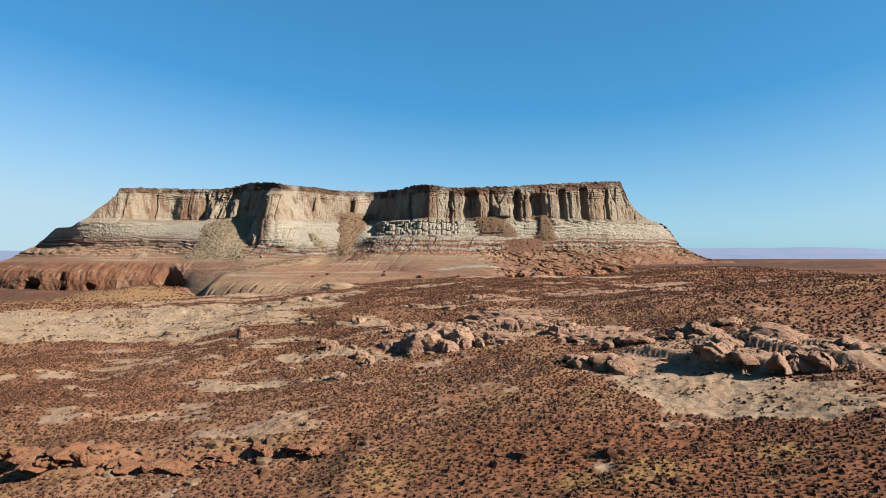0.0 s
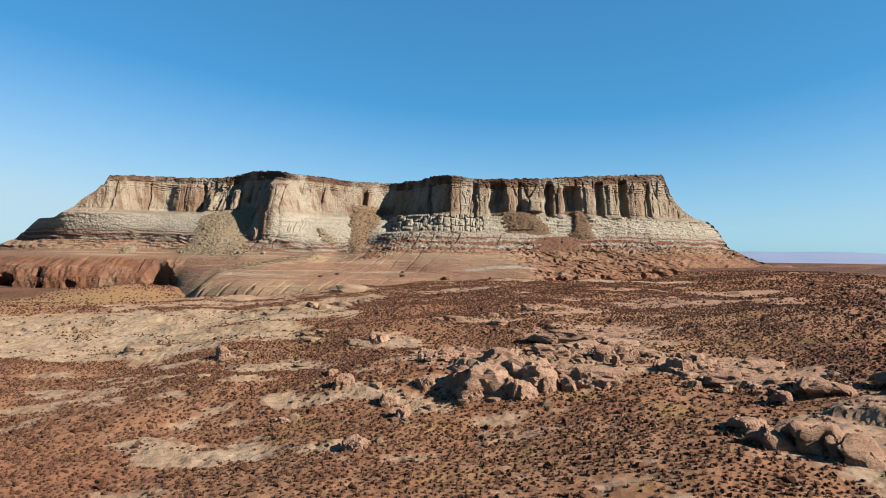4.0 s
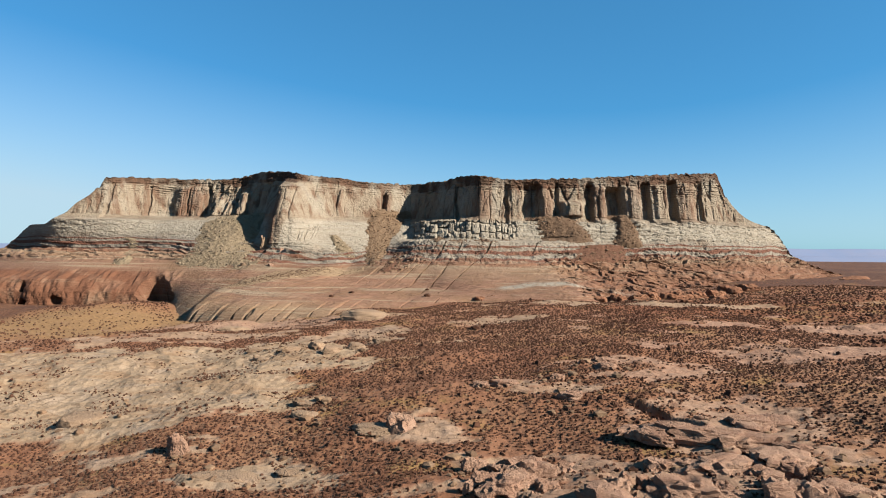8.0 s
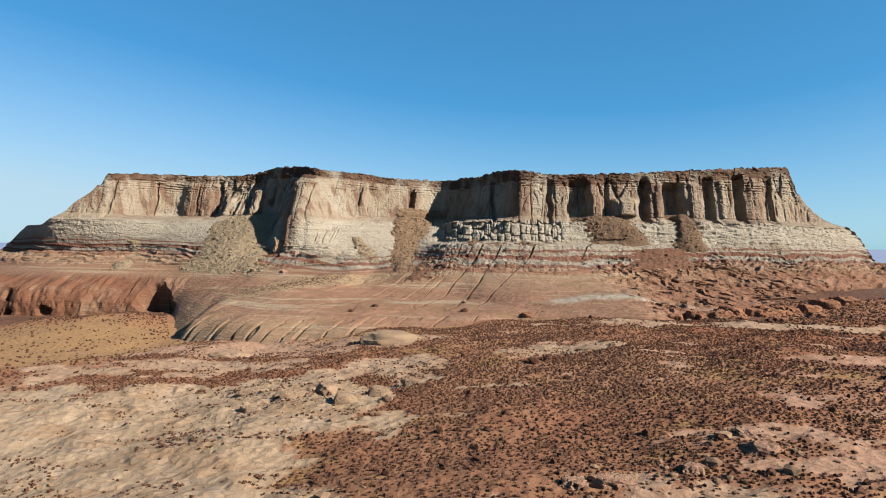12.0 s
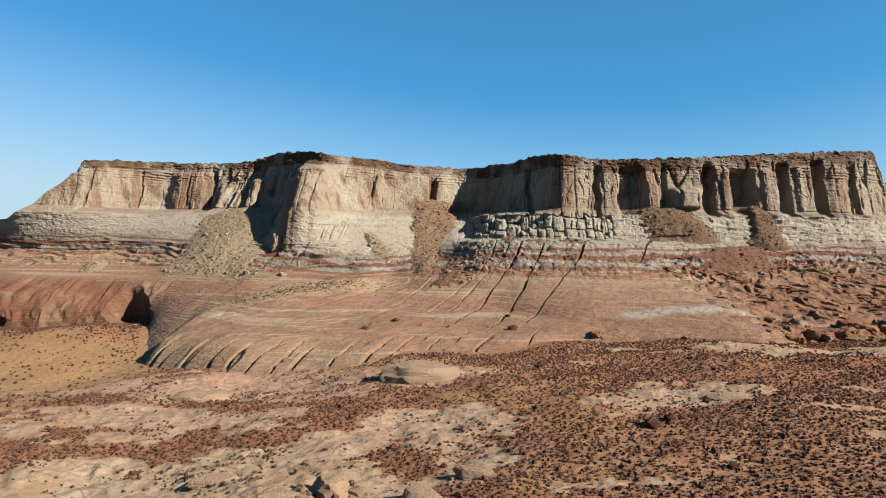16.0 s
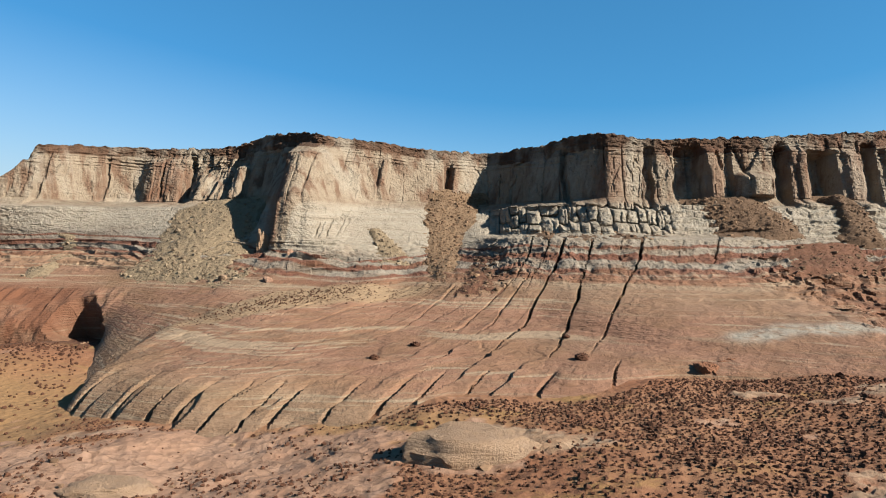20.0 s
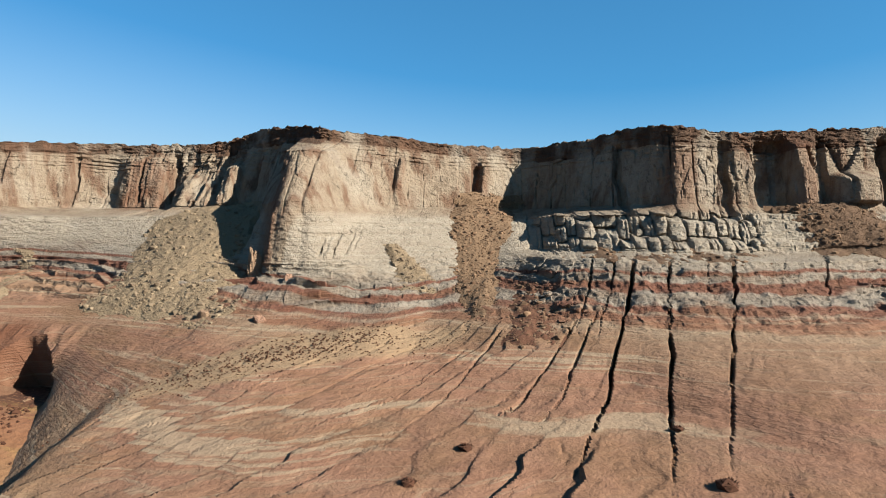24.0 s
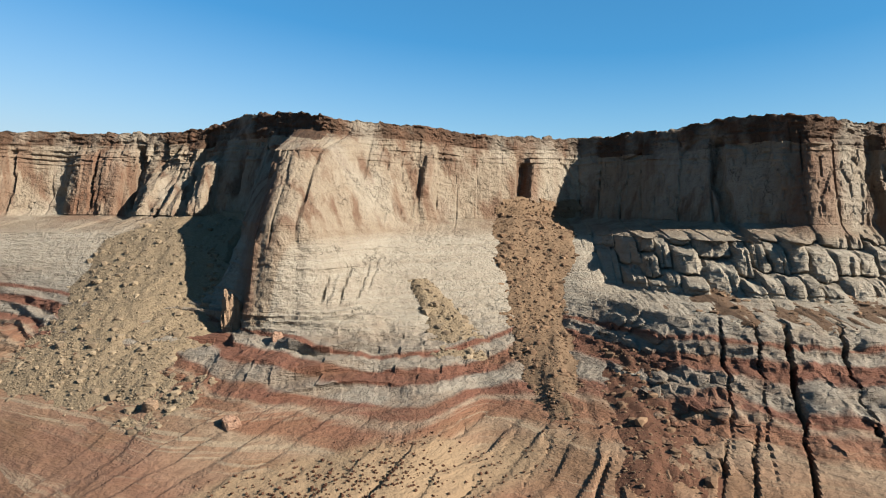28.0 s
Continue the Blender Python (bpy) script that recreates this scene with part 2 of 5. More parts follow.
    base = k.mix(k.math("MULTIPLY", k.attribute("rust"), k.range(k.noise(k.place((0.08, 0.08, 0.03)), 1.0, 5, 0.6), 0.25, 0.5)), base, (0.36, 0.165, 0.10))
    bent = k.t.nodes.new("ShaderNodeVectorMath")
    bent.operation = "MULTIPLY_ADD"
    wob = k.t.nodes.new("ShaderNodeTexNoise")
    k.put(wob, "Vector", p)
    wob.inputs["Scale"].default_value = 0.5
    k.put(bent, 0, wob.outputs["Color"]), k.put(bent, 1, (1.6, 1.6, 1.6)), k.put(bent, 2, k.place((0.35, 0.35, 0.22)))
    joint = k.math("MULTIPLY", k.range(k.cells(bent.outputs[0], 1.0, "DISTANCE_TO_EDGE"), 0.035, 0.0), k.math("MULTIPLY", k.range(level, 44, 48), k.range(k.noise(p, 0.12, 3), 0.52, 0.66)))
    base = k.mix(k.math("MULTIPLY", joint, 0.75), base, (0.13, 0.085, 0.06))
    pits = k.noise(k.place((1, 1, 1.5)), 3.6, 4, 0.7)
    base = k.mix(k.math("MULTIPLY", k.range(pits, 0.56, 0.66, 0, 0.6), k.range(level, 40, 46, 0.3, 1.0)), base, k.mix(1.0, base, (0.32, 0.28, 0.26), "MULTIPLY"))
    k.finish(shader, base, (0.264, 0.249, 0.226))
    flat_beds, ups = k.noise(k.place((0.3, 0.3, 2.5)), 1.0, 5, 0.6), k.noise(k.place((0.8, 0.8, 0.1)), 1.0, 6, 0.65)
    wear = k.math("ADD", k.math("MULTIPLY", flat_beds, k.range(level, 78, 74, 0.15, 0.7)), k.math("MULTIPLY", ups, k.range(level, 74, 78, 0.0, 0.55)))
    grain = k.math("ADD", k.math("MULTIPLY", k.noise(p, 1.2, 8, 0.62), k.range(level, 41, 46, 0.4, 1.0)), k.math("ADD", wear, k.math("MULTIPLY", joint, -0.6)))
    k.bump(shader, grain, 1.0, 0.8)
    return m


def ground_material():
    m, tree, shader = material("desert ground")
    k = Nodes(tree)
    p = k.place()
    big, mid, small = k.noise(p, 0.02, 5), k.noise(p, 0.12, 6, 0.6), k.noise(p, 0.9, 6, 0.65)
    soil = k.mix(k.range(big, 0.4, 0.6), (0.47, 0.265, 0.17), (0.56, 0.37, 0.24))
    soil = k.mix(k.range(mid, 0.45, 0.7, 0, 0.7), soil, (0.39, 0.20, 0.12))
    soil = k.mix(k.range(small, 0.45, 0.75, 0, 0.5), soil, (0.33, 0.18, 0.115))
    soil = k.mix(k.attribute("red"), soil, k.mix(k.range(small, 0.3, 0.7), (0.46, 0.235, 0.12), (0.36, 0.165, 0.09)))
    grass = k.math("MULTIPLY", k.range(k.noise(k.place((0.055, 0.075, 0.05)), 1.0, 5, 0.6), 0.56, 0.66), k.range(small, 0.35, 0.6, 0.4, 0.9))
    soil = k.mix(grass, soil, (0.56, 0.42, 0.19))
    sand = k.mix(k.range(small, 0.3, 0.7), (0.52, 0.375, 0.20), (0.58, 0.425, 0.24))
    stone = k.mix(k.range(mid, 0.35, 0.65), (0.60, 0.405, 0.315), (0.70, 0.52, 0.42))
    stone = k.mix(k.range(small, 0.5, 0.75, 0, 0.7), stone, (0.30, 0.2, 0.14))
    pale = k.mix(k.range(small, 0.35, 0.7), (0.74, 0.67, 0.52), (0.58, 0.49, 0.36))
    pale = k.mix(k.range(mid, 0.5, 0.7), pale, (0.78, 0.72, 0.60))
    stain = k.noise(k.place((0.05, 0.11, 0.3)), 1.0, 6, 0.65, 0.8)
    pale = k.mix(k.range(stain, 0.5, 0.6, 0, 0.6), pale, (0.54, 0.40, 0.26))
    pale = k.mix(k.range(stain, 0.42, 0.34, 0, 0.7), pale, (0.58, 0.55, 0.48))
    col = k.mix(k.attribute("sand"), soil, sand)
    col = k.mix(k.attribute("stone"), col, k.mix(k.attribute("pale"), stone, pale))
    seam = k.math("MULTIPLY", k.attribute("stone"), k.math("MULTIPLY", k.range(k.cells(k.place((0.14, 0.3, 0.3)), 1.0, "DISTANCE_TO_EDGE"), 0.04, 0.015), k.range(mid, 0.42, 0.55)))
    col = k.mix(k.math("MULTIPLY", seam, 0.45), col, (0.17, 0.115, 0.08))
    # brush too far off to stand up from the plain
    brush = k.math("MULTIPLY", k.attribute("brush"), k.math("MULTIPLY", k.range(k.noise(k.place((1.1, 1.1, 0.01)), 1.0, 3, 0.6), 0.34, 0.46), k.range(k.noise(k.place((0.02, 0.012, 0.01)), 1.0, 4, 0.6), 0.35, 0.5, 0.45, 1.0)))
    col = k.mix(brush, col, (0.16, 0.09, 0.065))
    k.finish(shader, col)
    k.bump(shader, k.math("ADD", k.noise(p, 0.7, 8, 0.7), k.cells(p, 0.5)), 0.9, 0.38)
    return m


def plain_material(name, a, b, scale=0.8, lift=0.2, random_part=0.0, albedo_scale=(0.30, 0.236, 0.197)):
    m, tree, shader = material(name)
    k = Nodes(tree)
    n = k.noise(k.place(), scale, 6, 0.65)
    col = k.mix(k.range(n, 0.3, 0.7), a, b)
    if random_part:
        g = tree.nodes.new("ShaderNodeNewGeometry")
        col = k.mix(k.range(g.outputs["Random Per Island"], 0, 1, 0, random_part), col, k.mix(1.0, col, (0.45, 0.42, 0.42), "MULTIPLY"))
    k.finish(shader, col, albedo_scale)
    k.bump(shader, n, 0.8, lift)
    return m


STRATA, GROUND = strata_material(), ground_material()
RUBBLE = plain_material("grey talus", (0.60, 0.53, 0.41), (0.40, 0.345, 0.255), 1.9, 0.7, albedo_scale=(0.295, 0.249, 0.205))
RUBBLE_ROCK = plain_material("talus rock", (0.68, 0.62, 0.50), (0.50, 0.44, 0.34), 0.8, 0.3, 0.8, (0.305, 0.256, 0.21))
BUSH = plain_material("dry brush", (0.24, 0.135, 0.09), (0.15, 0.085, 0.058), 2.0, 0.1, 0.6)


def part(name, me, mat, parent=None, label="", **tags):
    me.materials.clear()
    me.materials.append(mat)
    ob = new(name, me)
    ob.parent = parent
    return tagged(ob, label, **tags)


# ---- plan of the mesa: for each bed, where it comes out of the face ----
RIM_Z = (-440, 18, -392, 26, -366, 41, -341, 58, -322, 70, -306, 70, -290, 79, -285, 85, -275, 94, -268, 106, -240, 109, -200, 109, -178, 110.5, -160, 113.3, -135, 112, -114, 108.5,
         -92, 108, -70, 106, -45, 107, -15, 107.5, 0, 109, 14, 108, 40, 106, 87, 108, 121, 110.5, 157, 113, 200, 116, 207, 104, 213, 93, 224, 82, 244, 72, 266, 48.5, 296, 38, 340, 34)
RIM = (-440, 545, -330, 530, -292, 512, -267, 517, -248, 539, -229, 548, -187, 551, -165, 545, -151, 531, -135, 520, -120, 508, -105, 517, -82, 532, -60, 543,
       -41, 556, -25, 545, -7, 525, 5, 510, 15, 501, 30, 505, 60, 508, 90, 512, 128, 520, 168, 530, 200, 545, 217, 552, 256, 560, 340, 580)
FOOT74 = (-440, 545, -366, 532, -330, 518, -292, 496, -256, 500, -220, 508, -175, 506, -155, 503, -142, 496, -134, 488, -129.5, 474, -127, 468.5, -115, 471, -98, 498, -70, 514, -50, 525,
          -39, 527, -27, 504, -10, 492, 12, 485, 33, 490, 82, 494, 126, 499, 168, 508, 200, 522, 217, 532, 256, 548, 340, 570)
BED52 = (-440, 540, -366, 528, -330, 514, -300, 500, -241, 494, -200, 480, -160, 465, -140, 468, -131.5, 467, -128.5, 462, -110, 461, -95, 466, -81, 470, -68, 475, -55, 481, -45, 470, -29, 448,
         -11, 441, 17, 443, 40, 450, 80, 466, 130, 478, 186, 493, 230, 520, 256, 545, 340, 565)
BED42 = (-440, 530, -366, 512, -330, 490, -290, 466, -255, 455, -200, 455, -180, 451, -153, 445, -116, 428, -105, 429, -83, 422, -70, 440, -60, 432, -48, 420, -25, 415, 10, 404,
         45, 408, 80, 440, 130, 460, 186, 478, 240, 515, 280, 540, 340, 560)
BED33 = (-440, 515, -366, 478, -325, 446, -300, 435, -255, 428, -202, 438, -180, 434, -150, 415, -115, 390, -104, 382, -64, 390, -23, 386, 6, 362, 31, 352, 53, 342, 80, 376,
         130, 425, 186, 458, 240, 500, 300, 540, 340, 556)
TOE = (-440, 500, -366, 458, -325, 434, -300, 427, -255, 421, -202, 426, -180, 420, -165, 394, -145, 357, -132, 338, -120, 331, -105, 323, -83, 317, -60, 318, -39, 325, -21, 325, 6, 340,
       31, 338, 60, 335, 80, 360, 130, 408, 186, 445, 240, 490, 300, 530, 340, 550)

LAND_X = np.array([-300, -150, -90, -45, 0, 45, 100, 200, 400.0])
LAND_Y = np.array([-100, 30, 80, 130, 180, 230, 280, 330, 430.0])
LAND_Z = np.array([6, 7, 8, 8, 10, 12, 16, 21, 27, 7, 8, 8, 10, 12, 15, 20, 26, 31, 8, 8, 9, 11, 14, 19, 24, 30, 35,
                   9, 9, 10, 14, 19, 22, 28, 33, 37, 12, 12, 12, 17, 24, 25, 29, 34, 38, 14, 17, 18, 21, 26, 28, 28, 32, 37,
                   16, 18, 20, 24, 27, 28, 28, 31, 36, 17, 15, 21, 26, 28, 30, 30, 33, 37, 19, 18, 20, 23, 25, 28, 31, 35, 40], float).reshape(9, 9)


def land(x, y):
    """The broad lie of the land."""
    def at(v, knots):
        i = np.clip(np.searchsorted(knots, v) - 1, 0, len(knots) - 2)
        t = np.clip((v - knots[i]) / (knots[i + 1] - knots[i]), 0, 1)
        return i, t * t * (3 - 2 * t)
    x, y = np.asarray(x, float), np.asarray(y, float)
    (i, t), (j, s) = at(x, LAND_X), at(y, LAND_Y)
    z = (LAND_Z[j, i] * (1 - t) + LAND_Z[j, i + 1] * t) * (1 - s) + (LAND_Z[j + 1, i] * (1 - t) + LAND_Z[j + 1, i + 1] * t) * s
    far = smooth(500, 2500, np.hypot(x, y - 200))
    return z * (1 - far) + 20 * far


# stone shelves in the plain: middle, half widths, turn in degrees, how much rock, how pale, how blocky
SHELVES = ((-95, 190, 55, 22, 0, 1.2, 1.0, 0.10), (-75, 225, 42, 26, 12, 1.25, 1.0, 0.16), (-100, 268, 48, 16, 0, 0.7, 0.6, 0.04), (-38, 262, 26, 13, 0, 0.85, 0.7, 0.1),
           (24, 114, 26, 20, 5, 0.78, 0.4, 0.7), (42, 142, 22, 14, 10, 0.65, 0.35, 0.7), (84, 62, 34, 16, -15, 1.2, 0.4, 0.9), (68, 40, 22, 12, -25, 1.1, 0.85, 0.1), (60, 98, 14, 8, -15, 0.8, 0.2, 0.6))
SHELVES_FAR = ((-84, 303, 44, 15, -4, 1.15, 0.25, 0.05), (45, 186, 26, 12, 0, 0.6, 0.2, 0.6), (8, 172, 20, 6, 0, 0.6, 0.5, 0.5), (95, 200, 40, 12, 0, 0.7, 0.1, 0.4), (85, 320, 60, 9, -6, 1.0, 0.7, 0.1), (12, 276, 24, 8, 0, 0.85, 0.7, 0.2),
               (-36, 84, 26, 8, 10, 0.55, 0.8, 0.2), (-30, 38, 28, 6, 0, 0.6, 0.5, 0.3), (-38, 138, 14, 6, 0, 0.9, 0.9, 0.1), (-8, 150, 10, 6, 0, 0.8, 0.6, 0.4), (-38, 304, 16, 7, 0, 0.9, 0.8, 0.1),
               (-110, 312, 20, 10, 0, 0.6, 0.7, 0.3), (120, 250, 50, 10, 0, 0.6, 0.1, 0.4))


def shelf_masks(x, y):
    rock, pale, rough = np.zeros(x.shape), np.zeros(x.shape), np.zeros(x.shape)
    for cx, cy, a, b, turn, much, light, blocky in SHELVES + SHELVES_FAR:
        c, s = math.cos(radians(turn)), math.sin(radians(turn))
        u, v = ((x - cx) * c + (y - cy) * s) / a, (-(x - cx) * s + (y - cy) * c) / b
        w = much * np.exp(-(u * u + v * v) ** 1.5 * 0.7)
        pale, rough = np.where(w > rock, light, pale), np.where(w > rock, blocky, rough)
        rock = np.maximum(rock, w)
    # the broad cream terrace, cut off by a brushy hillside
    brow = -62 + (y - 175) * 0.31 + 5 * value(x / 14, y / 14)
    bench = 0.70 * smooth(4, -4, x - brow) * smooth(164, 176, y + 6 * value(x / 16, 2.5)) * smooth(268, 228, y + 6 * value(x / 18, 7.5)) * smooth(-215, -180, x)
    pale, rough = np.where(bench > rock, 1.0, pale), np.where(bench > rock, 0.3, rough)
    rock = np.maximum(rock, bench)
    # bare patches among the brush
    bare = 0.27 * smooth(-120, -95, x) * smooth(30, 5, x) * smooth(34, 46, y) * smooth(168, 150, y) + 0.2 * smooth(20, 45, x) * smooth(150, 170, y) * smooth(300, 280, y)
    pale, rough = np.where(bare > rock, 0.7 * smooth(60, 10, x), pale), np.where(bare > rock, 0.25, rough)
    rock = np.maximum(rock, bare)
    core = smooth(0.45, 0.85, rock)
    n = fbm(x / 13, y / 8, 0, 5, 0.6) * (0.36 - 0.16 * (bench > 0.35))
    stone = smooth(0.40, 0.52, rock + n)
    return stone, pale * stone, rough * core


def sand_mask(x, y):
    dune = np.exp(-((x + 178) / 58) ** 2 - ((y - 328) / 58) ** 2) * 1.6 + np.exp(-((x + 60) / 30) ** 2 - ((y - 312) / 9) ** 2)
    return np.clip(dune + 0.25 * fbm(x / 12, y / 12), 0, 1) * smooth(0.25, 0.6, dune)


def ground_height(x, y):
    stone, pale, rough = shelf_masks(x, y)
    near = np.exp(-np.maximum(0, np.hypot(x, y - 180) - 350) / 200)
    z = land(x, y) + near * (1.2 * fbm(x / 38, y / 38, 0, 3) + 0.3 * fbm(x / 7, y / 7, 3.3, 3))
    # a low scarp in the foreground, and the dune by the foot of the mesa
    z = z - 2.2 * smooth(31, 26, y + 2.5 * value(x / 9, 4)) * smooth(2, -8, x)
    z = z + 3.0 * np.exp(-((x + 172) / 40) ** 2 - ((y - 345) / 30) ** 2)
    z = z + 4.5 * np.exp(-((x + 190) / 32) ** 2 - ((y - 402) / 42) ** 2)
    q = (x + 0.85 * y) / 17.0 + 0.35 * fbm(x / 26, y / 26, 0, 3)
    n0 = np.floor(q)
    f = q - n0
    block = (smooth(0.0, 0.07, f) - 0.9 * f) * (0.65 + 0.6 * value(n0 * 5.3, (x - y) / 22))
    d1, d2, own = cells(x / 6, y / 4.2, 2)
    block = 1.7 * np.maximum(block, 0) + 0.15 * smooth(0.02, 0.3, d2 - d1) * own
    tilt = (x * 0.5 + y) / 4.6 + 1.2 * fbm(x / 15, y / 15, 0, 3)
    step = tilt - np.floor(tilt)
    ledge = smooth(0, 0.14, step) - step
    d3, d4, own2 = cells(x / 2.6, y / 2.0, 5)
    z = z + stone * (1.7 * rough * block + (0.45 + 0.6 * pale) * ledge * (0.5 + 0.8 * value(x / 8, y / 8, 3.3)) + (0.04 + 0.25 * rough) * smooth(0.02, 0.3, d4 - d3) * own2 - 0.2 + (0.35 - 0.15 * pale) * fbm(x / 5, y / 4, 7.7, 3))
    # a gully between the outcrops
    gx0 = np.interp(y, (112, 120, 128, 138, 152, 162), (45, 44, 43, 42, 35, 30)) + 0.8 * value(y / 4, 1.5)
    z = z - 4.0 * smooth(1.9, 0.7, np.abs(x - gx0)) * smooth(113, 119, y) * smooth(163, 155, y)
    return z, stone, pale


def spread(lo, a, b, hi, step, grow=1.09):
    mid = list(np.arange(a, b, step))
    for sign, out, end in ((1, mid, hi), (-1, mid, lo)):
        v, s = (out[-1] if sign > 0 else out[0]), step
        while (v < end) if sign > 0 else (v > end):
            s *= grow
            v += sign * s
            out.append(v) if sign > 0 else out.insert(0, v)
    return np.array(mid)


gx, gy = np.meshgrid(spread(-4800, -145, 135, 4800, 0.85, 1.06), spread(-1500, -5, 345, 4700, 0.85, 1.06))
gz, g_stone, g_pale = ground_height(gx, gy)
ground = part("ground", sheet("ground", gx, gy, gz), GROUND, label="red desert soil with tan slickrock shelves", category="ground", kind="structure")
g_sand = sand_mask(gx, gy)
mask(ground.data, "stone", g_stone), mask(ground.data, "pale", g_pale), mask(ground.data, "sand", g_sand)
mask(ground.data, "red", np.clip(smooth(60, 160, gx + 0.3 * (gy - 200)) + smooth(38, 14, gy) * smooth(-30, 30, gx) + 0.4 * fbm(gx / 40, gy / 40), 0, 1) * (1 - smooth(330, 360, gy) * 0.5))


def far_brush(x, y):
    """How much of the brush is left to the ground's colour."""
    def inside(x0, x1, y0, y1):
        return smooth(x0 - 3, x0 + 5, x) * smooth(x1 + 3, x1 - 5, x) * smooth(y0 - 3, y0 + 5, y) * smooth(y1 + 3, y1 - 5, y)
    return 1 - np.clip(inside(-122, 108, -24, 346) + inside(-230, -122, 60, 420) + inside(108, 260, 20, 420), 0, 1)


mask(ground.data, "brush", np.clip(far_brush(gx, gy), 0, 1) * (1 - g_stone) * (1 - 0.75 * g_sand))

# ---- the mesa ----
mx = np.concatenate([np.arange(-440, -290, 1.2), np.arange(-290, -150, 0.7), np.arange(-150, 60, 0.4), np.arange(60, 225, 0.7), np.arange(225, 341, 1.2)])
top = curve(mx, RIM_Z)
toe_y = curve(mx, TOE)
toe_z = land(mx, toe_y) - 2.5
CLIFF = (-440, 10, -214, 10, -202, 13, -190, 23, -174, 24, -162, 18, -150, 17, -140, 30, -131, 37, -126, 41, -115, 36, -105, 24, -95, 15, -82, 11, -45, 9, -7, 11, 15, 9, 60, 9, 340, 10)
SHOULDER = (-440, 4, -180, 4, -165, 8, -150, 9, -139, 8, -133, 11, -129, 25, -119, 20, -108, 8, -90, 4, -40, 4, 15, 3, 340, 3)
rim_y = curve(mx, RIM)
levels = [(toe_y, toe_z), (curve(mx, BED33), np.full(mx.shape, 33.0)), (curve(mx, BED42), np.full(mx.shape, 42.5)), (curve(mx, BED52), np.full(mx.shape, 52.0)),
          (np.minimum(curve(mx, FOOT74), rim_y - curve(mx, CLIFF) - 1.2), np.full(mx.shape, 74.0)), (rim_y - curve(mx, CLIFF), np.full(mx.shape, 78.5)), (rim_y - curve(mx, SHOULDER), np.full(mx.shape, 98.0)), (rim_y - 1.5, np.maximum(top - 4.5, 0)), (rim_y, top)]
ROWS = (84, 60, 66, 76, 20, 62, 22, 14)
Yb, Zb, zone = [], [], []
for n, rows in enumerate(ROWS):
    (y0, z0), (y1, z1) = levels[n], levels[n + 1]
    t = (np.arange(rows + (n == len(ROWS) - 1)) / rows)[:, None]
    ty = tz = t
    if n == 0:      # the toe rolls over steeply
        ty = np.where(t < 0.4, 0.28 * (t / 0.4) ** 1.15, 0.28 + 0.72 * (np.maximum(t - 0.4, 0) / 0.6) ** 1.15)
        tz = np.where(t < 0.4, 0.62 * np.sin(np.minimum(t, 0.4) / 0.4 * 1.45) / math.sin(1.45), 0.62 + 0.38 * (t - 0.4) / 0.6)
        gentle = smooth(-130, -144, mx) * smooth(-190, -178, mx)
        ty, tz = ty + gentle * (t - ty), tz + gentle * (t - tz)
    if n == 2:      # a bench before the banded steps
        flat = np.exp(-((mx + 90) / 24) ** 2)
        ty = t ** (1 - 0.42 * flat)
    if n == 3:      # a bench between two steep steps on the second promontory
        k = smooth(-46, -30, mx) * (1 - smooth(60, 90, mx))
        ty = t + k * (np.interp(t, (0, 0.34, 0.44, 1), (0, 0.22, 0.68, 1)) - t)
    Yb.append(y0 + (y1 - y0) * ty), Zb.append(z0 + (z1 - z0) * tz), zone.append(np.full(len(t), n))
Yb, Zb, zone = np.concatenate(Yb), np.concatenate(Zb), np.concatenate(zone)
cut = np.maximum.accumulate(np.ones_like(Zb), 0) * top
Zb = np.minimum(Zb, cut)
# the flat top runs back from the rim
back = np.array([1, 3, 7, 14, 25, 45, 80, 130, 180])[:, None]
Yb = np.concatenate([Yb, Yb[-1] + back])
Zb = np.concatenate([Zb, np.where(back > 170, 15.0, top - 0.012 * back)])
zone = np.concatenate([zone, np.full(len(back), 8)])
Xb = np.broadcast_to(mx, Yb.shape).copy()
Z0 = Zb.copy()


# parts of the cliff that stand out or lie back: x, half width, metres out, from height, to height
SPURS = ((-264, 1.2, -3, 76, 104), (-235, 9.5, -3.2, 79, 101), (-244.5, 1.3, -3, 78, 103), (-214, 11, 2.6, 77, 103), (-216, 0.8, -2, 80, 102), (-201, 2, -4, 80, 104), (-232, 5, -2.5, 84, 88), (-191, 5, 4, 78, 93), (-178, 4, 3.5, 78, 90), (-168, 4, 6.5, 78, 98),
         (-150, 9, -5, 62, 106), (-90, 2.6, 1.8, 77, 100), (-60, 2.2, -3, 78, 100), (-3, 1.6, -5, 74, 104), (9, 1.4, 1.6, 88, 103))
SPURS_EAST = ((33, 2, -4, 74, 103), (51, 7, -9, 76, 104), (62, 4, 3, 74, 103), (70, 1.6, -3, 76, 104), (80, 9, 8, 78, 90), (94, 3.2, -7, 76, 104), (101, 5, 3, 74, 103), (114, 7.5, -10, 78, 101), (129, 5, 3.5, 72, 102),
              (138, 3.5, -7, 76, 106), (150, 6, 2.5, 74, 105), (160, 4, -7, 76, 108), (172, 7, 2, 74, 108), (184, 2.5, -4, 76, 108))
# hollows under the slickrock: x, height, half width, half height, metres in
HOLLOWS = ((-190, 27, 10, 7.5, 18), (-178, 22, 5, 4, 7), (-295, 20, 8, 8, 12), (-271, 29, 2.4, 3.5, 7), (-268, 18, 3, 3.5, 7), (-248, 20, 4, 3, 5))

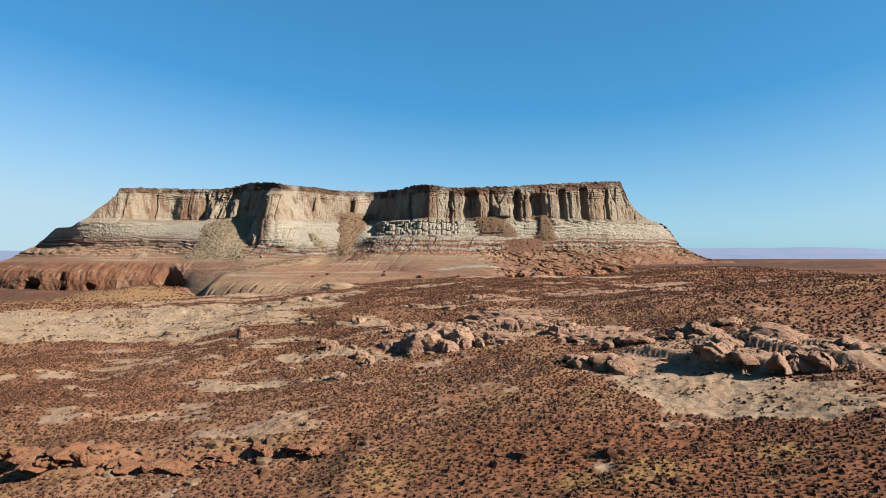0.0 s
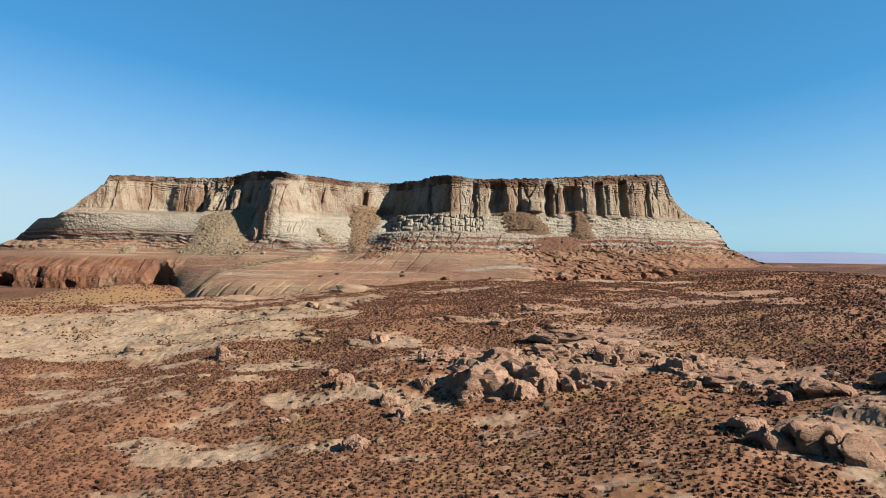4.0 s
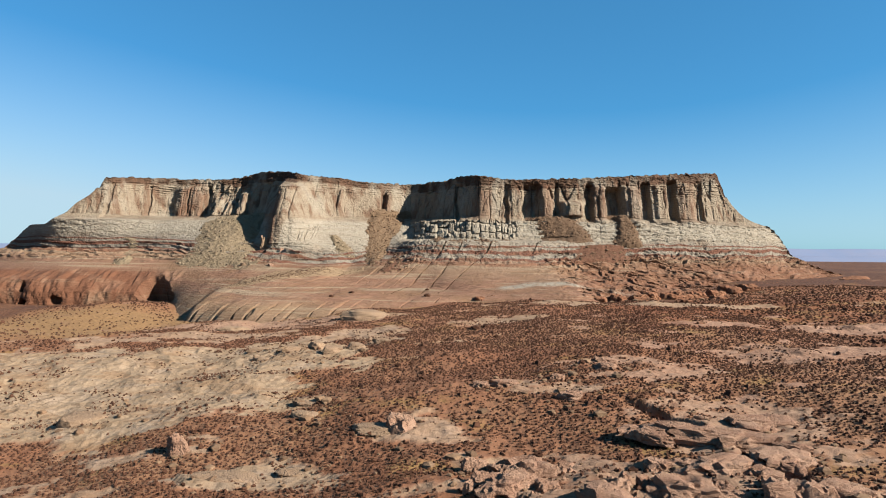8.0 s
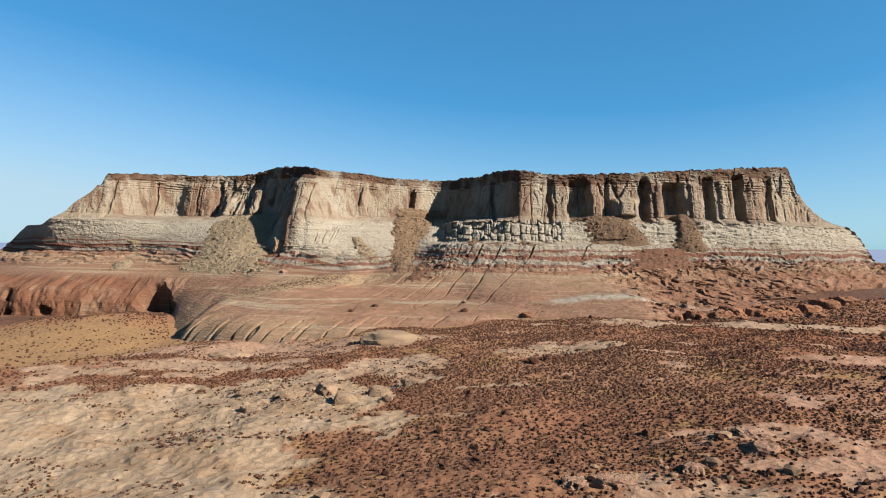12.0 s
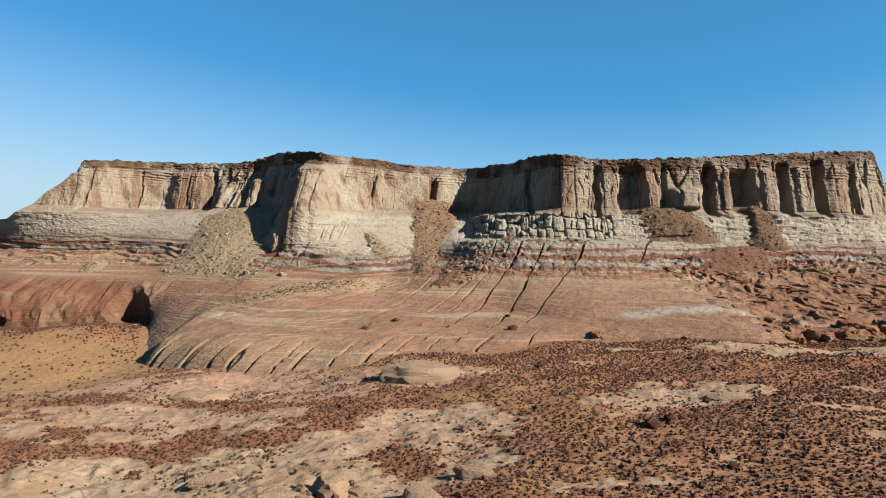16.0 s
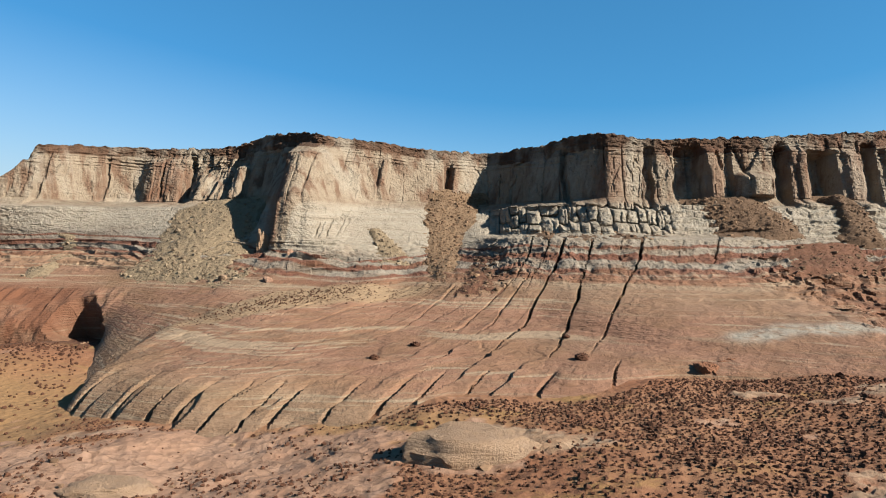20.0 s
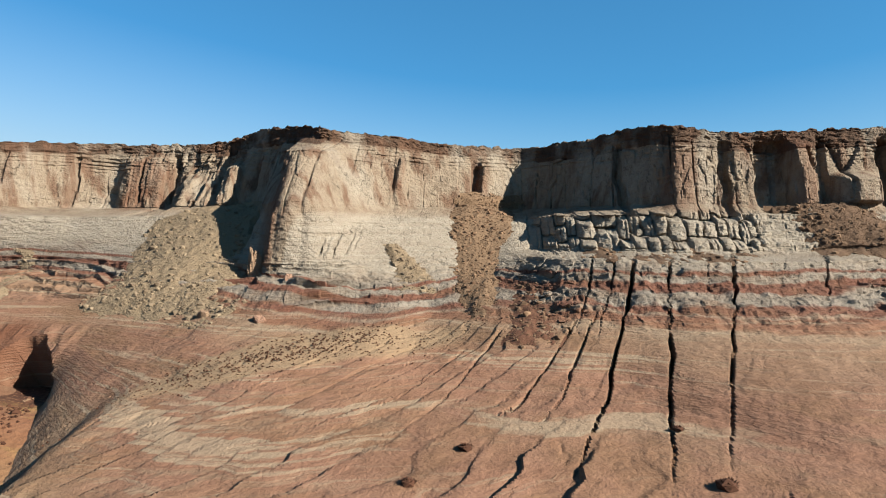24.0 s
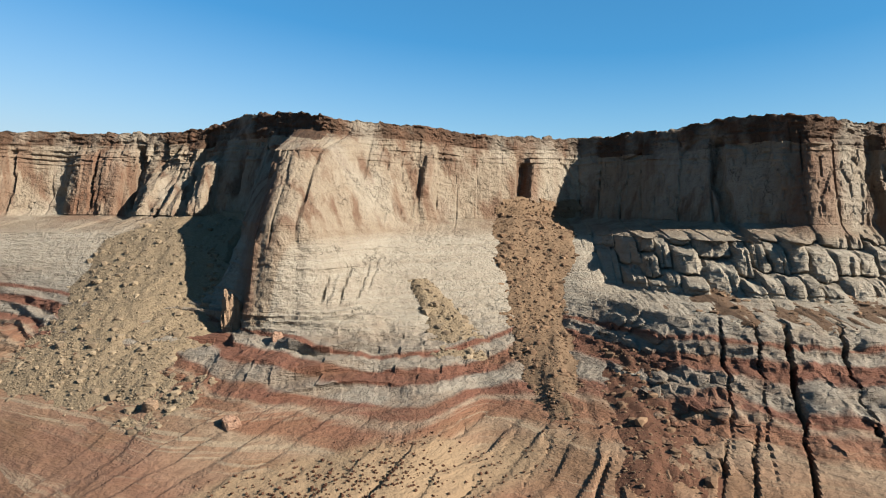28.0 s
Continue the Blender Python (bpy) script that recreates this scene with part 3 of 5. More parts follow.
# slots cut by water: upper end x, y; lower end x, y; half width; depth
SLOTS = ((-21.5, 456, -31, 416, 1.2, 6), (-14.7, 455, -28, 408, 0.9, 5), (-7.3, 459, -40.4, 347, 1.25, 7), (2, 457, -26.2, 343, 1.0, 6), (22.6, 461, -16.2, 350, 1.0, 6), (52.6, 466, 31, 420, 0.9, 4.5),
         (-33, 416, -58, 358, 1.1, 1.8), (-40, 400, -62, 352, 1.1, 1.6), (12, 452, 4, 425, 0.6, 2.5), (38, 462, 26, 436, 0.7, 3), (-27, 420, -49, 355, 1.1, 1.4), (70, 470, 58, 440, 0.8, 3),
         (-62, 408, -90, 350, 1.3, 0.7), (-75, 412, -108, 352, 1.3, 0.7), (-52, 415, -76, 350, 1.3, 0.8), (-88, 412, -122, 356, 1.3, 0.6))


def relief(X, Y, Z, zone):
    """How far the rock stands out of the smooth face, along the normal."""
    zc = zone[:, None] + 0 * X
    edge = 1 - 0.85 * smooth(-9, -1, Z - curve(mx, RIM_Z))
    cliff = smooth(72, 78, Z) * (zc < 8) * edge
    face = smooth(-112, -100, X) * smooth(-40, -52, X)
    crag = np.exp(-((X + 184) / 17) ** 4)
    w = 2.6 * value(X / 15, Z / 27)
    a1, a2, ao = cells((X + 0.5 * w) / 7.0 + 0.6 * value(X / 23, 4.2), Z / 55 + 0.1 * value(X / 9, Z / 9), 1)
    b1, b2, bo = cells((X + 0.3 * w) / 2.8, Z / 13 + 0.15 * value(X / 4, Z / 4), 2)
    c1, c2, co = cells(X / 1.7 + 0.3 * value(X / 2, Z / 2), Z / 3.4, 3)
    sides = (1 - face) * (1 - 0.75 * smooth(-203, -209, X))
    panels = (0.9 + 1.7 * sides * (1 - 0.5 * smooth(-205, -215, X))) * (ao - 0.5) + 0.45 * sides * (smooth(0, 0.36, a2 - a1) - 0.8) - (0.5 + 1.2 * sides) * (1 - smooth(0.0, 0.07, a2 - a1)) * smooth(-0.3, 0.3, value(X / 7, Z / 15, 5.5))
    flakes = smooth(0.0, 0.25, value(X / 14, Z / 11, 8.5) + 0.4 * crag)
    panels = panels + flakes * (0.9 * (bo - 0.5) - 0.5 * (1 - smooth(0.0, 0.10, b2 - b1)))
    out = cliff * (1 + 0.5 * crag) * panels + cliff * (0.10 * fbm(X / 1.7, Z / 4, 0, 3) + 0.16 * fbm(X / 6, Z / 8, 0, 2))
    out = out + cliff * crag * (1.1 * fbm(X / 4, Z / 5, 3.1, 4) + 1.4 * (co - 0.5))
    # flat beds near the rim stand out as ledges
    q = Z / 1.7 + 0.5 * fbm(X / 19, Z / 9, 0, 2)
    step = q - np.floor(q)
    out = out + cliff * smooth(94, 99, Z + 2 * value(X / 13, 3.1)) * 0.9 * (smooth(0, 0.25, step) - step) * (0.7 + 0.8 * value(X / 7, np.floor(q) * 1.7))
    crack = np.abs(value(X / 3.1 + 0.5 * value(X / 3, Z / 4), Z / 22, 9.0))
    out = out - cliff * 0.9 * (1 - smooth(0.0, 0.10, crack)) * smooth(0.0, 0.4, value(X / 9, Z / 9, 4.0))
    # upright pillars and slits low on the face of the prow
    for x0, half, much, lo, hi in ((-110.5, 0.55, -1.5, 60, 66), (-108, 0.9, 1.0, 59.5, 66.5), (-106.6, 0.4, -1.5, 59.5, 67), (-103, 0.45, -1.2, 60, 69), (-101, 0.4, -0.8, 62, 70), (-91.5, 1.7, 1.6, 86, 100), (-93.6, 0.5, -1.2, 85, 99), (-60, 2.4, -3.0, 84, 97)):
        d = np.abs(X - x0 - 0.12 * (Z - lo) + 0.3 * value(Z / 2, x0)) / half
        out = out + much * (1 - smooth(0.4, 1.1, d)) * smooth(lo - 1, lo + 1, Z) * (1 - smooth(hi - 1.5, hi + 1, Z))
    for x0, half, much, lo, hi in SPURS + SPURS_EAST:
        d = np.abs(X - x0 + 0.8 * value(Z / 6, x0)) / half
        out = out + much * (1 - smooth(0.55, 1.1, d)) * smooth(lo - 2, lo + 2, Z) * (1 - smooth(hi - 3, hi + 2, Z)) * np.minimum(1, edge + 0.15)
    # pale knobbly band with upright joints
    pale_zone = smooth(-48, -30, X) * smooth(55, 58, Z) * (1 - smooth(72, 76, Z))
    q = Z / 2.3 + 0.9 * fbm(X / 22, Z / 8, 0, 3)
    step = q - np.floor(q)
    out = out + pale_zone * smooth(45, 70, X) * (0.8 * (smooth(0, 0.25, step) - step) * (0.6 + 0.6 * value(X / 11, np.floor(q))) + 0.4 * fbm(X / 4, Z / 2.5, 0, 3))
    out = out + pale_zone * (0.12 * (co - 0.5) + 0.15 * (smooth(0, 0.2, c2 - c1) - 0.8))
    plain = (1 - 0.85 * np.exp(-((X + 124) / 10) ** 4)) * (1 - smooth(-48, -30, X)) * smooth(50, 56, Z) * (1 - smooth(72, 76, Z))
    q = Z / 3.4 + 0.10 * X / 3.4 + 0.9 * fbm(X / 20, Z / 7, 0, 3)
    step = q - np.floor(q)
    slab_edge = (smooth(0, 0.12, step) - step) * smooth(-0.2, 0.5, value(X / 9, np.floor(q) * 2.3))
    e1, e2, eo = cells((X + 0.5 * Z) / 4.2, (Z - 0.3 * X) / 3.0, 5)
    out = out + plain * ((0.25 + 0.55 * smooth(-160, -140, X)) * slab_edge + 0.22 * fbm(X / 9, Z / 2.2, 0, 3) + 0.8 * smooth(0.1, 0.5, value(X / 17, Z / 12, 2.2)) * (0.5 * (eo - 0.5) - 0.5 * (1 - smooth(0, 0.10, e2 - e1))))
    # banded beds: small ledges
    band = smooth(43, 46, Z) * (1 - smooth(56, 60, Z))
    q = Z / 1.9 + 0.8 * fbm(X / 30, Z / 9, 0, 2)
    step = q - np.floor(q)
    out = out + band * (1.1 * (smooth(0, 0.3, step) - step) * (0.5 + 0.5 * value(X / 14, np.floor(q))) + 0.5 * fbm(X / 5, Z / 3, 0, 3))
    # ribs between long slots cut by water
    slot = np.zeros(X.shape)
    for xa, ya, xb, yb, wide, deep in SLOTS:
        line = xa + (xb - xa) * (ya - Y) / (ya - yb) + 0.45 * value(Y / 13, xa) + 0.25 * value(Y / 3.5, xa)
        span = smooth(yb - 4, yb + 75, Y) * (1 - smooth(ya + 3, ya + 10, Y))
        much = wide * (0.36 + 0.22 * value(Y / 8, xa + 3)) * (0.3 + 0.7 * span)
        slot = np.maximum(slot, deep * (1 - smooth(0.4 * much, 1.15 * much, np.abs(X - line))) * span)
    out = out - slot
    # smooth slickrock with slanting rills, and slots in its toe
    low = (1 - smooth(41, 46, Z)) * smooth(-178, -160, X) * (1 - smooth(45, 70, X))
    q = X - (0.75 - 0.3 * smooth(-120, 0, X)) * (Y - 380) + 3 * value(X / 30, Y / 30)
    saw = q / 8.5 + 0.4 * value(X / 20, Y / 14) + 0.12 * value(X / 5, Y / 5)
    n0 = np.floor(saw)
    f = saw - n0
    swell = smooth(0, 0.09, f) * (1 - f) - 0.4
    saw2 = q / 3.3 + 0.5 * value(X / 11, Y / 9, 3.0)
    n2 = np.floor(saw2)
    f2 = saw2 - n2
    rill2 = np.abs(value(q / 5.3 + 8 + 0.3 * value(X / 6, Y / 6), Y / 32, 0))
    toe_lobe = 1 - smooth(12, 48, Y - toe_y)
    lobe = np.maximum(0.15, 0.5 + 0.5 * value(n0 * 3.7, Y / 21)) * (1 + 1.1 * toe_lobe) * (1 - 0.97 * smooth(-48, -12, X)) * (0.35 + 0.65 * smooth(-152, -124, X))
    out = out + low * (lobe * swell + 0.22 * np.maximum(0, value(n2 * 2.1, Y / 13)) * (smooth(0, 0.2, f2) * (1 - f2) - 0.4)
                       - 0.35 * (1 - smooth(0.0, 0.06, rill2)) * smooth(0.0, 0.4, value(X / 17, Y / 17, 6.0)) * (1 - 0.9 * smooth(-48, -12, X)) + 0.35 * fbm(X / 12, Y / 9, 0, 3) + 0.07 * fbm(X / 1.6, Y / 1.6, 0, 2))
    # thin beds that wrap the apron as low steps
    qb = Z / 1.5 + 0.6 * fbm(X / 24, Y / 24, 0, 2)
    sb = qb - np.floor(qb)
    out = out + low * 0.12 * (smooth(0, 0.2, sb) - sb) * (0.5 + 0.9 * value(X / 13, np.floor(qb) * 1.9))
    into = Y - toe_y
    for x0, wide in ((-131, 2.4), (-117, 1.3), (-107, 1.2), (-100.5, 1.3), (-93, 0.7), (-86, 0.9), (-80.5, 1.6), (-69.5, 0.9), (-60, 1.5), (-53.5, 0.9), (-44, 0.6), (-30, 1.1), (-15, 0.6)):
        d = (X - x0 - 0.36 * into + 0.5 * value(Y / 4, x0)) / wide
        cleft = np.where(d < 0, 1 - smooth(0.2, 0.75, -d), 1 - smooth(0.25, 0.5, d)) * (0.75 + 0.5 * value(x0 * 1.7, 3.5))
        out = out - 2.8 * cleft * smooth(-2, 1, into) * (1 - smooth(8, 19, into)) * (Z < 36)
    for x0, z0, wide, tall, deep in HOLLOWS:
        d = np.hypot((X - x0 + 1.0 * value(Z / 2, x0)) / wide, (Z - z0 + 0.8 * value(X / 3, z0)) / tall)
        out = out - deep * (1 - smooth(0.75, 1.1, d))
    # broken red rock on the other flank
    broken = smooth(45, 70, X) * (1 - smooth(50, 56, Z))
    d1, d2, own = cells(X / 7, Y / 5, 3)
    d3, d4, own2 = cells(X / 2.7, Y / 2.2, 4)
    out = out + broken * (0.8 * (own - 0.5) + 0.4 * (own2 - 0.5) - 0.5 + 1.0 * fbm(X / 16, Y / 7, 0, 4))
    flank = (1 - smooth(-185, -170, X)) * (1 - smooth(36, 40, Z))
    ridge3 = 1 - np.abs(value(X / 21 + 0.4 * value(X / 9, 3.5), Y / 60, 9.0))
    out = out + flank * (1.0 * (ridge3 ** 2 - 0.5) + 0.8 * fbm(X / 5, Z / 9, 0, 3) + 0.3 * fbm(X / 1.6, Z / 3, 0, 2))
    cap = (zc == 7) + 0.5 * (zc == 6)
    out = out + cap * (0.7 * fbm(X / 3, Z / 0.9, 0, 3) + 0.5 * value(X / 9, Z / 3))
    out = out + 0.22 * fbm(X / 1.3, Y / 1.3 + Z / 1.1, 0, 2) * smooth(40, 47, Z)
    return out * (zc < 8) + (zc == 8) * 0.35 * fbm(X / 4, Y / 4, 0, 3)


def displaced(X, Y, Z, out):
    du = np.stack([np.gradient(A, axis=1) for A in (X, Y, Z)], -1)
    dv = np.stack([np.gradient(A, axis=0) for A in (X, Y, Z)], -1)
    n = np.cross(du, dv)
    n /= np.linalg.norm(n, axis=-1, keepdims=True) + 1e-9
    n[..., 0] *= 0.35
    n[..., 2] *= 1 - 0.9 * smooth(74, 80, Z) - 0.65 * smooth(54, 58, Z) * (1 - smooth(74, 80, Z))
    return X + n[..., 0] * out, Y + n[..., 1] * out, Z + n[..., 2] * out


def terraces(X, Y, Z, zone):
    """Steep block faces and flat treads where the slope is stepped: how far forward, and how far up."""
    slope = np.gradient(Y, axis=0) / np.maximum(np.gradient(Z, axis=0), 0.05)
    slope = np.clip(slope, 0, 3.2)
    east = smooth(-46, -30, X)

    def tread(q, tall, much, face=0.62):
        f = q - np.floor(q)
        g = np.where(f < face, 0.10 * f / face, 0.10 + 0.90 * np.maximum(f - face, 0) / (1 - face))
        h = np.where(f < face, 0.9 * f / face, 0.9 + 0.1 * np.maximum(f - face, 0) / (1 - face))
        return much * slope * tall * (f - g), 0.8 * much * tall * (h - f)

    # upright joints split the pale band into columns of blocks
    u = X / 4.6 + 1.1 * value(X / 10, 2.5) + 0.3 * value(X / 4.3, 7.5) + 0.18 * value(X / 3, Z / 4, 4.5)
    cu = np.floor(u).astype(np.int64)
    fu = u - cu
    pale = east * smooth(61.2, 62.6, Z) * (1 - smooth(74, 77, Z))
    column = pale * (1 - smooth(26, 50, X))
    q = (Z - 61) / (6.0 + 4.0 * lattice(cu, 3, 5)) + 0.6 * lattice(cu, 5, 9) + 0.10 * value(X / 2.5, Z / 2.5, 3.5) + 0.25 * (fu - 0.5) * (lattice(cu, 8, 2) - 0.5)
    ct = np.floor(q).astype(np.int64)
    ft = q - ct
    ahead, up = tread(q, 7.8, 0.42 * column, 0.7)
    joint = np.minimum(smooth(0.0, 0.12, fu), smooth(1.0, 0.88, fu)) * np.minimum(smooth(0.0, 0.07, ft), smooth(1.0, 0.93, ft))
    split = np.where(lattice(cu, ct, 12) > 0.5, np.abs(fu - 0.35 - 0.3 * lattice(cu, ct, 14)), 1.0)
    pillow = np.sin(np.pi * fu) ** 0.7 * np.clip(np.sin(np.pi * np.clip(ft * 0.85, 0, 1)), 0, 1) ** 0.5
    ahead = ahead + column * (2.2 * (joint - 1) + 3.0 * (lattice(cu, ct, 6) - 0.5) + 0.9 * (pillow - 0.6) - 0.9 * (1 - smooth(0.02, 0.10, split)))
    # long ledges further along
    ledgy = pale * smooth(26, 50, X)
    a, b = tread(Z / 3.1 + 0.8 * fbm(X / 26, Z / 9, 0, 3) + 0.12 * value(np.floor(X / 4.5), 1), 3.1, 0.75 * ledgy)
    ahead, up = ahead + a, up + b
    # the banded step below
    lower = east * smooth(43.5, 47, Z) * (1 - smooth(58.5, 60.5, Z))
    rib = np.floor(X / 9 + 0.12 * Y / 9).astype(np.int64)
    a, b = tread(Z / 3.9 + 0.25 * fbm(X / 24, Z / 9, 0, 2) + 0.3 * lattice(rib, 2, 2) + 0.08 * value(X / 2, Z / 2, 1.5), 3.9, 0.35 * lower)
    ahead, up = ahead + a, up + b
    d1, d2, own = cells(X / 3.4, Y / 4.0, 8)
    rubble = np.exp(-((X + 36) / 11) ** 2) * smooth(40, 45, Z) * (1 - smooth(58, 62, Z))
    ahead = ahead + rubble * 2.4 * (smooth(0, 0.4, d2 - d1) * own - 0.4)
    west = (1 - smooth(-104, -92, X)) * smooth(44, 47, Z) * (1 - smooth(56, 60, Z)) + np.exp(-((X + 92) / 26) ** 4) * smooth(44, 47, Z) * (1 - smooth(51, 54, Z))
    a, b = tread(Z / 2.7 + 0.9 * fbm(X / 30, Z / 9, 0, 3) + 0.1 * value(np.floor(X / 5), 1), 2.7, 0.75 * west, 0.5)
    ahead, up = ahead + a, up + b
    wild = smooth(40, 65, X) * smooth(30, 33, Z) * (1 - smooth(54, 58, Z))
    a, b = tread(Z / 2.6 + 1.1 * fbm(X / 20, Y / 14, 0, 3) + 0.15 * value(np.floor(X / 3.7 + value(Y / 6, 1)), 3), 2.6, 0.85 * wild, 0.55)
    ahead, up = ahead + a, up + b
    rugged = east * smooth(44, 48, Z) * (1 - smooth(73, 76, Z))
    up = up + rugged * (0.3 * fbm(X / 2.1, Y / 2.1, 0, 3) + 0.4 * value(X / 7, Y / 7))
    ahead = ahead + rugged * 0.35 * fbm(X / 1.7, Z / 1.7, 0, 3)
    on = (zone[:, None] < 5)
    return ahead * on, up * on


row_of_cap = sum(ROWS[:-1]) + 6
ahead, up = terraces(Xb, Yb, Zb, zone)
Xm, Ym, Zm = displaced(Xb, Yb, Zb, relief(Xb, Yb, Zb, zone))
Ym, Zm = Ym - ahead, Zm + up
broken_edge = smooth(row_of_cap - 6, row_of_cap, np.arange(len(zone))[:, None]) * (zone[:, None] >= 7)
Zm = Zm + broken_edge * (0.55 * fbm(Xm / 2.4, Ym / 2.4, 0, 3) + 0.5 * value(np.floor(Xm / 3.3), np.floor(Ym / 4)))
mesa = tagged(new("mesa"), "broad flat-topped sandstone mesa with banded red and white flanks", "mesa")
row = np.concatenate([[0], np.cumsum(ROWS)])
BEND = (-440, 9.0, -255, 9.0, -200, 7.0, -150, 2.5, -95, -1.5, -50, 0.0, -20, 3.0, 60, 3.0, 100, 5.0, 200, 6.0, 340, 6.0)
bed = Z0 - curve(mx, BEND) * smooth(36, 46, Z0) * (1 - smooth(62, 72, Z0)) + 1.6 * fbm(Xb / 45, Zb / 30, 0, 3) * (1 - smooth(60, 70, Z0)) + np.where(Z0 > 90, np.minimum(0, 103 - top + 4) * smooth(92, 100, Z0), 0)
prow = np.exp(-((Xb + 127) / 7.5) ** 4) * smooth(53.5, 55.5, Z0 + 1.5 * value(Xb / 3, 1.5))
bed = bed + prow * np.maximum(0, 79 - bed)
bed = np.where(zone[:, None] >= 7, 108.0, np.minimum(bed, 102 + 0 * bed))
thick_cap = np.maximum(smooth(-46, -40, Xb), smooth(-185, -178, Xb) * smooth(-116, -122, Xb)) * (zone[:, None] == 6) * (Zb > top - 7.6 + 1.2 * value(Xb / 6, 1.5) + 0.6 * value(Xb / 1.7, 2.5))
bed = np.where(thick_cap > 0.5, 107.0, bed)
varnish = np.zeros(Xb.shape)      # rust-brown pillars and panels of the cliff: x, half width, from height, to height, how strong
for x0, half, lo, hi, much in ((-214, 10, 77, 102, 0.75), (-244.5, 1.6, 78, 101, 0.7), (-91.5, 2.2, 85, 100, 0.6), (-129, 3.2, 56, 97, 0.65), (-133, 3, 60, 90, 0.4), (15, 7, 76, 100, 0.5), (-58, 3, 84, 98, 0.5), (62, 5, 76, 103, 0.5), (101, 6, 76, 103, 0.55), (129, 6, 76, 104, 0.4), (172, 8, 76, 108, 0.4)):
    varnish = np.maximum(varnish, much * np.exp(-np.abs((Xb - x0 + 0.8 * value(Zb / 5, x0)) / half) ** 5) * smooth(lo - 2, lo + 2, Zb) * (1 - smooth(hi - 3, hi + 2, Zb)))
for name, a, b, label in (("slickrock_apron", row[0], row[2], "smooth rust-red slickrock apron cut by rills"), ("banded_slope", row[2], row[3], "red and white banded ledges"),
                          ("white_band", row[3], row[4], "pale cream sandstone slope"), ("upper_cliff", row[4], row[7], "tan fluted cliff with dark varnish"),
                          ("caprock", row[7], row[8] + 1, "dark brown ledgy caprock"), ("summit", row[8], len(zone) - 1, "flat rocky top")):
    s = slice(a, b + 1)
    ob = part(name, sheet(name, Xm[s], Ym[s], Zm[s]), STRATA, mesa, label)
    mask(ob.data, "bed", bed[s])
    strip = np.exp(-((Yb[s] - 366 - 0.12 * (Xb[s] - 40) - 2.5 * value(Xb[s] / 9, 2.5)) / 4.0) ** 2) * smooth(16, 24, Xb[s]) * (1 - smooth(95, 120, Xb[s]))
    along = (Xb[s] + 98) / 22
    mask(ob.data, "dust", smooth(0.5, 0.0, (along / 2.1) ** 2 + ((Yb[s] - 409 - 9.9 * along + 1.5 * value(Xb[s] / 6, Yb[s] / 6)) / 13) ** 2 - 0.5) * (Zb[s] < 46))
    mask(ob.data, "rust", (1 - smooth(-205, -182, Xb[s])) * (1 - smooth(37, 41, Zb[s])) + 0.7 * smooth(48, 75, Xb[s]) * (1 - smooth(44, 50, Zb[s])) + varnish[s])
    ob.data.set_sharp_from_angle(angle=radians(16 if name in ('upper_cliff', 'caprock', 'banded_slope', 'white_band') else 24))
    mask(ob.data, "chalk", np.clip(1.5 * strip, 0, 1))

# ---- finding a place on the mesa's face ----
def on_mesa(x, y):
    """The height of the mesa's lower slopes above (x, y)."""
    c = np.clip(np.searchsorted(mx, x), 0, len(mx) - 1)
    out = np.zeros(len(x))
    for n, (col, yy) in enumerate(zip(c, y)):
        k = min(int(np.searchsorted(np.maximum.accumulate(Ym[:row[5], col]), yy)), row[5] - 1)
        out[n] = Zm[k, col]
    return out


# ---- loose rock ----
def ico(level):
    bm = bmesh.new()
    bmesh.ops.create_icosphere(bm, subdivisions=level, radius=1)
    v, f = np.array([p.co[:] for p in bm.verts]), np.array([[p.index for p in q.verts] for q in bm.faces])
    bm.free()
    return v, f


ICO = {n: ico(n) for n in (1, 2, 3, 4)}


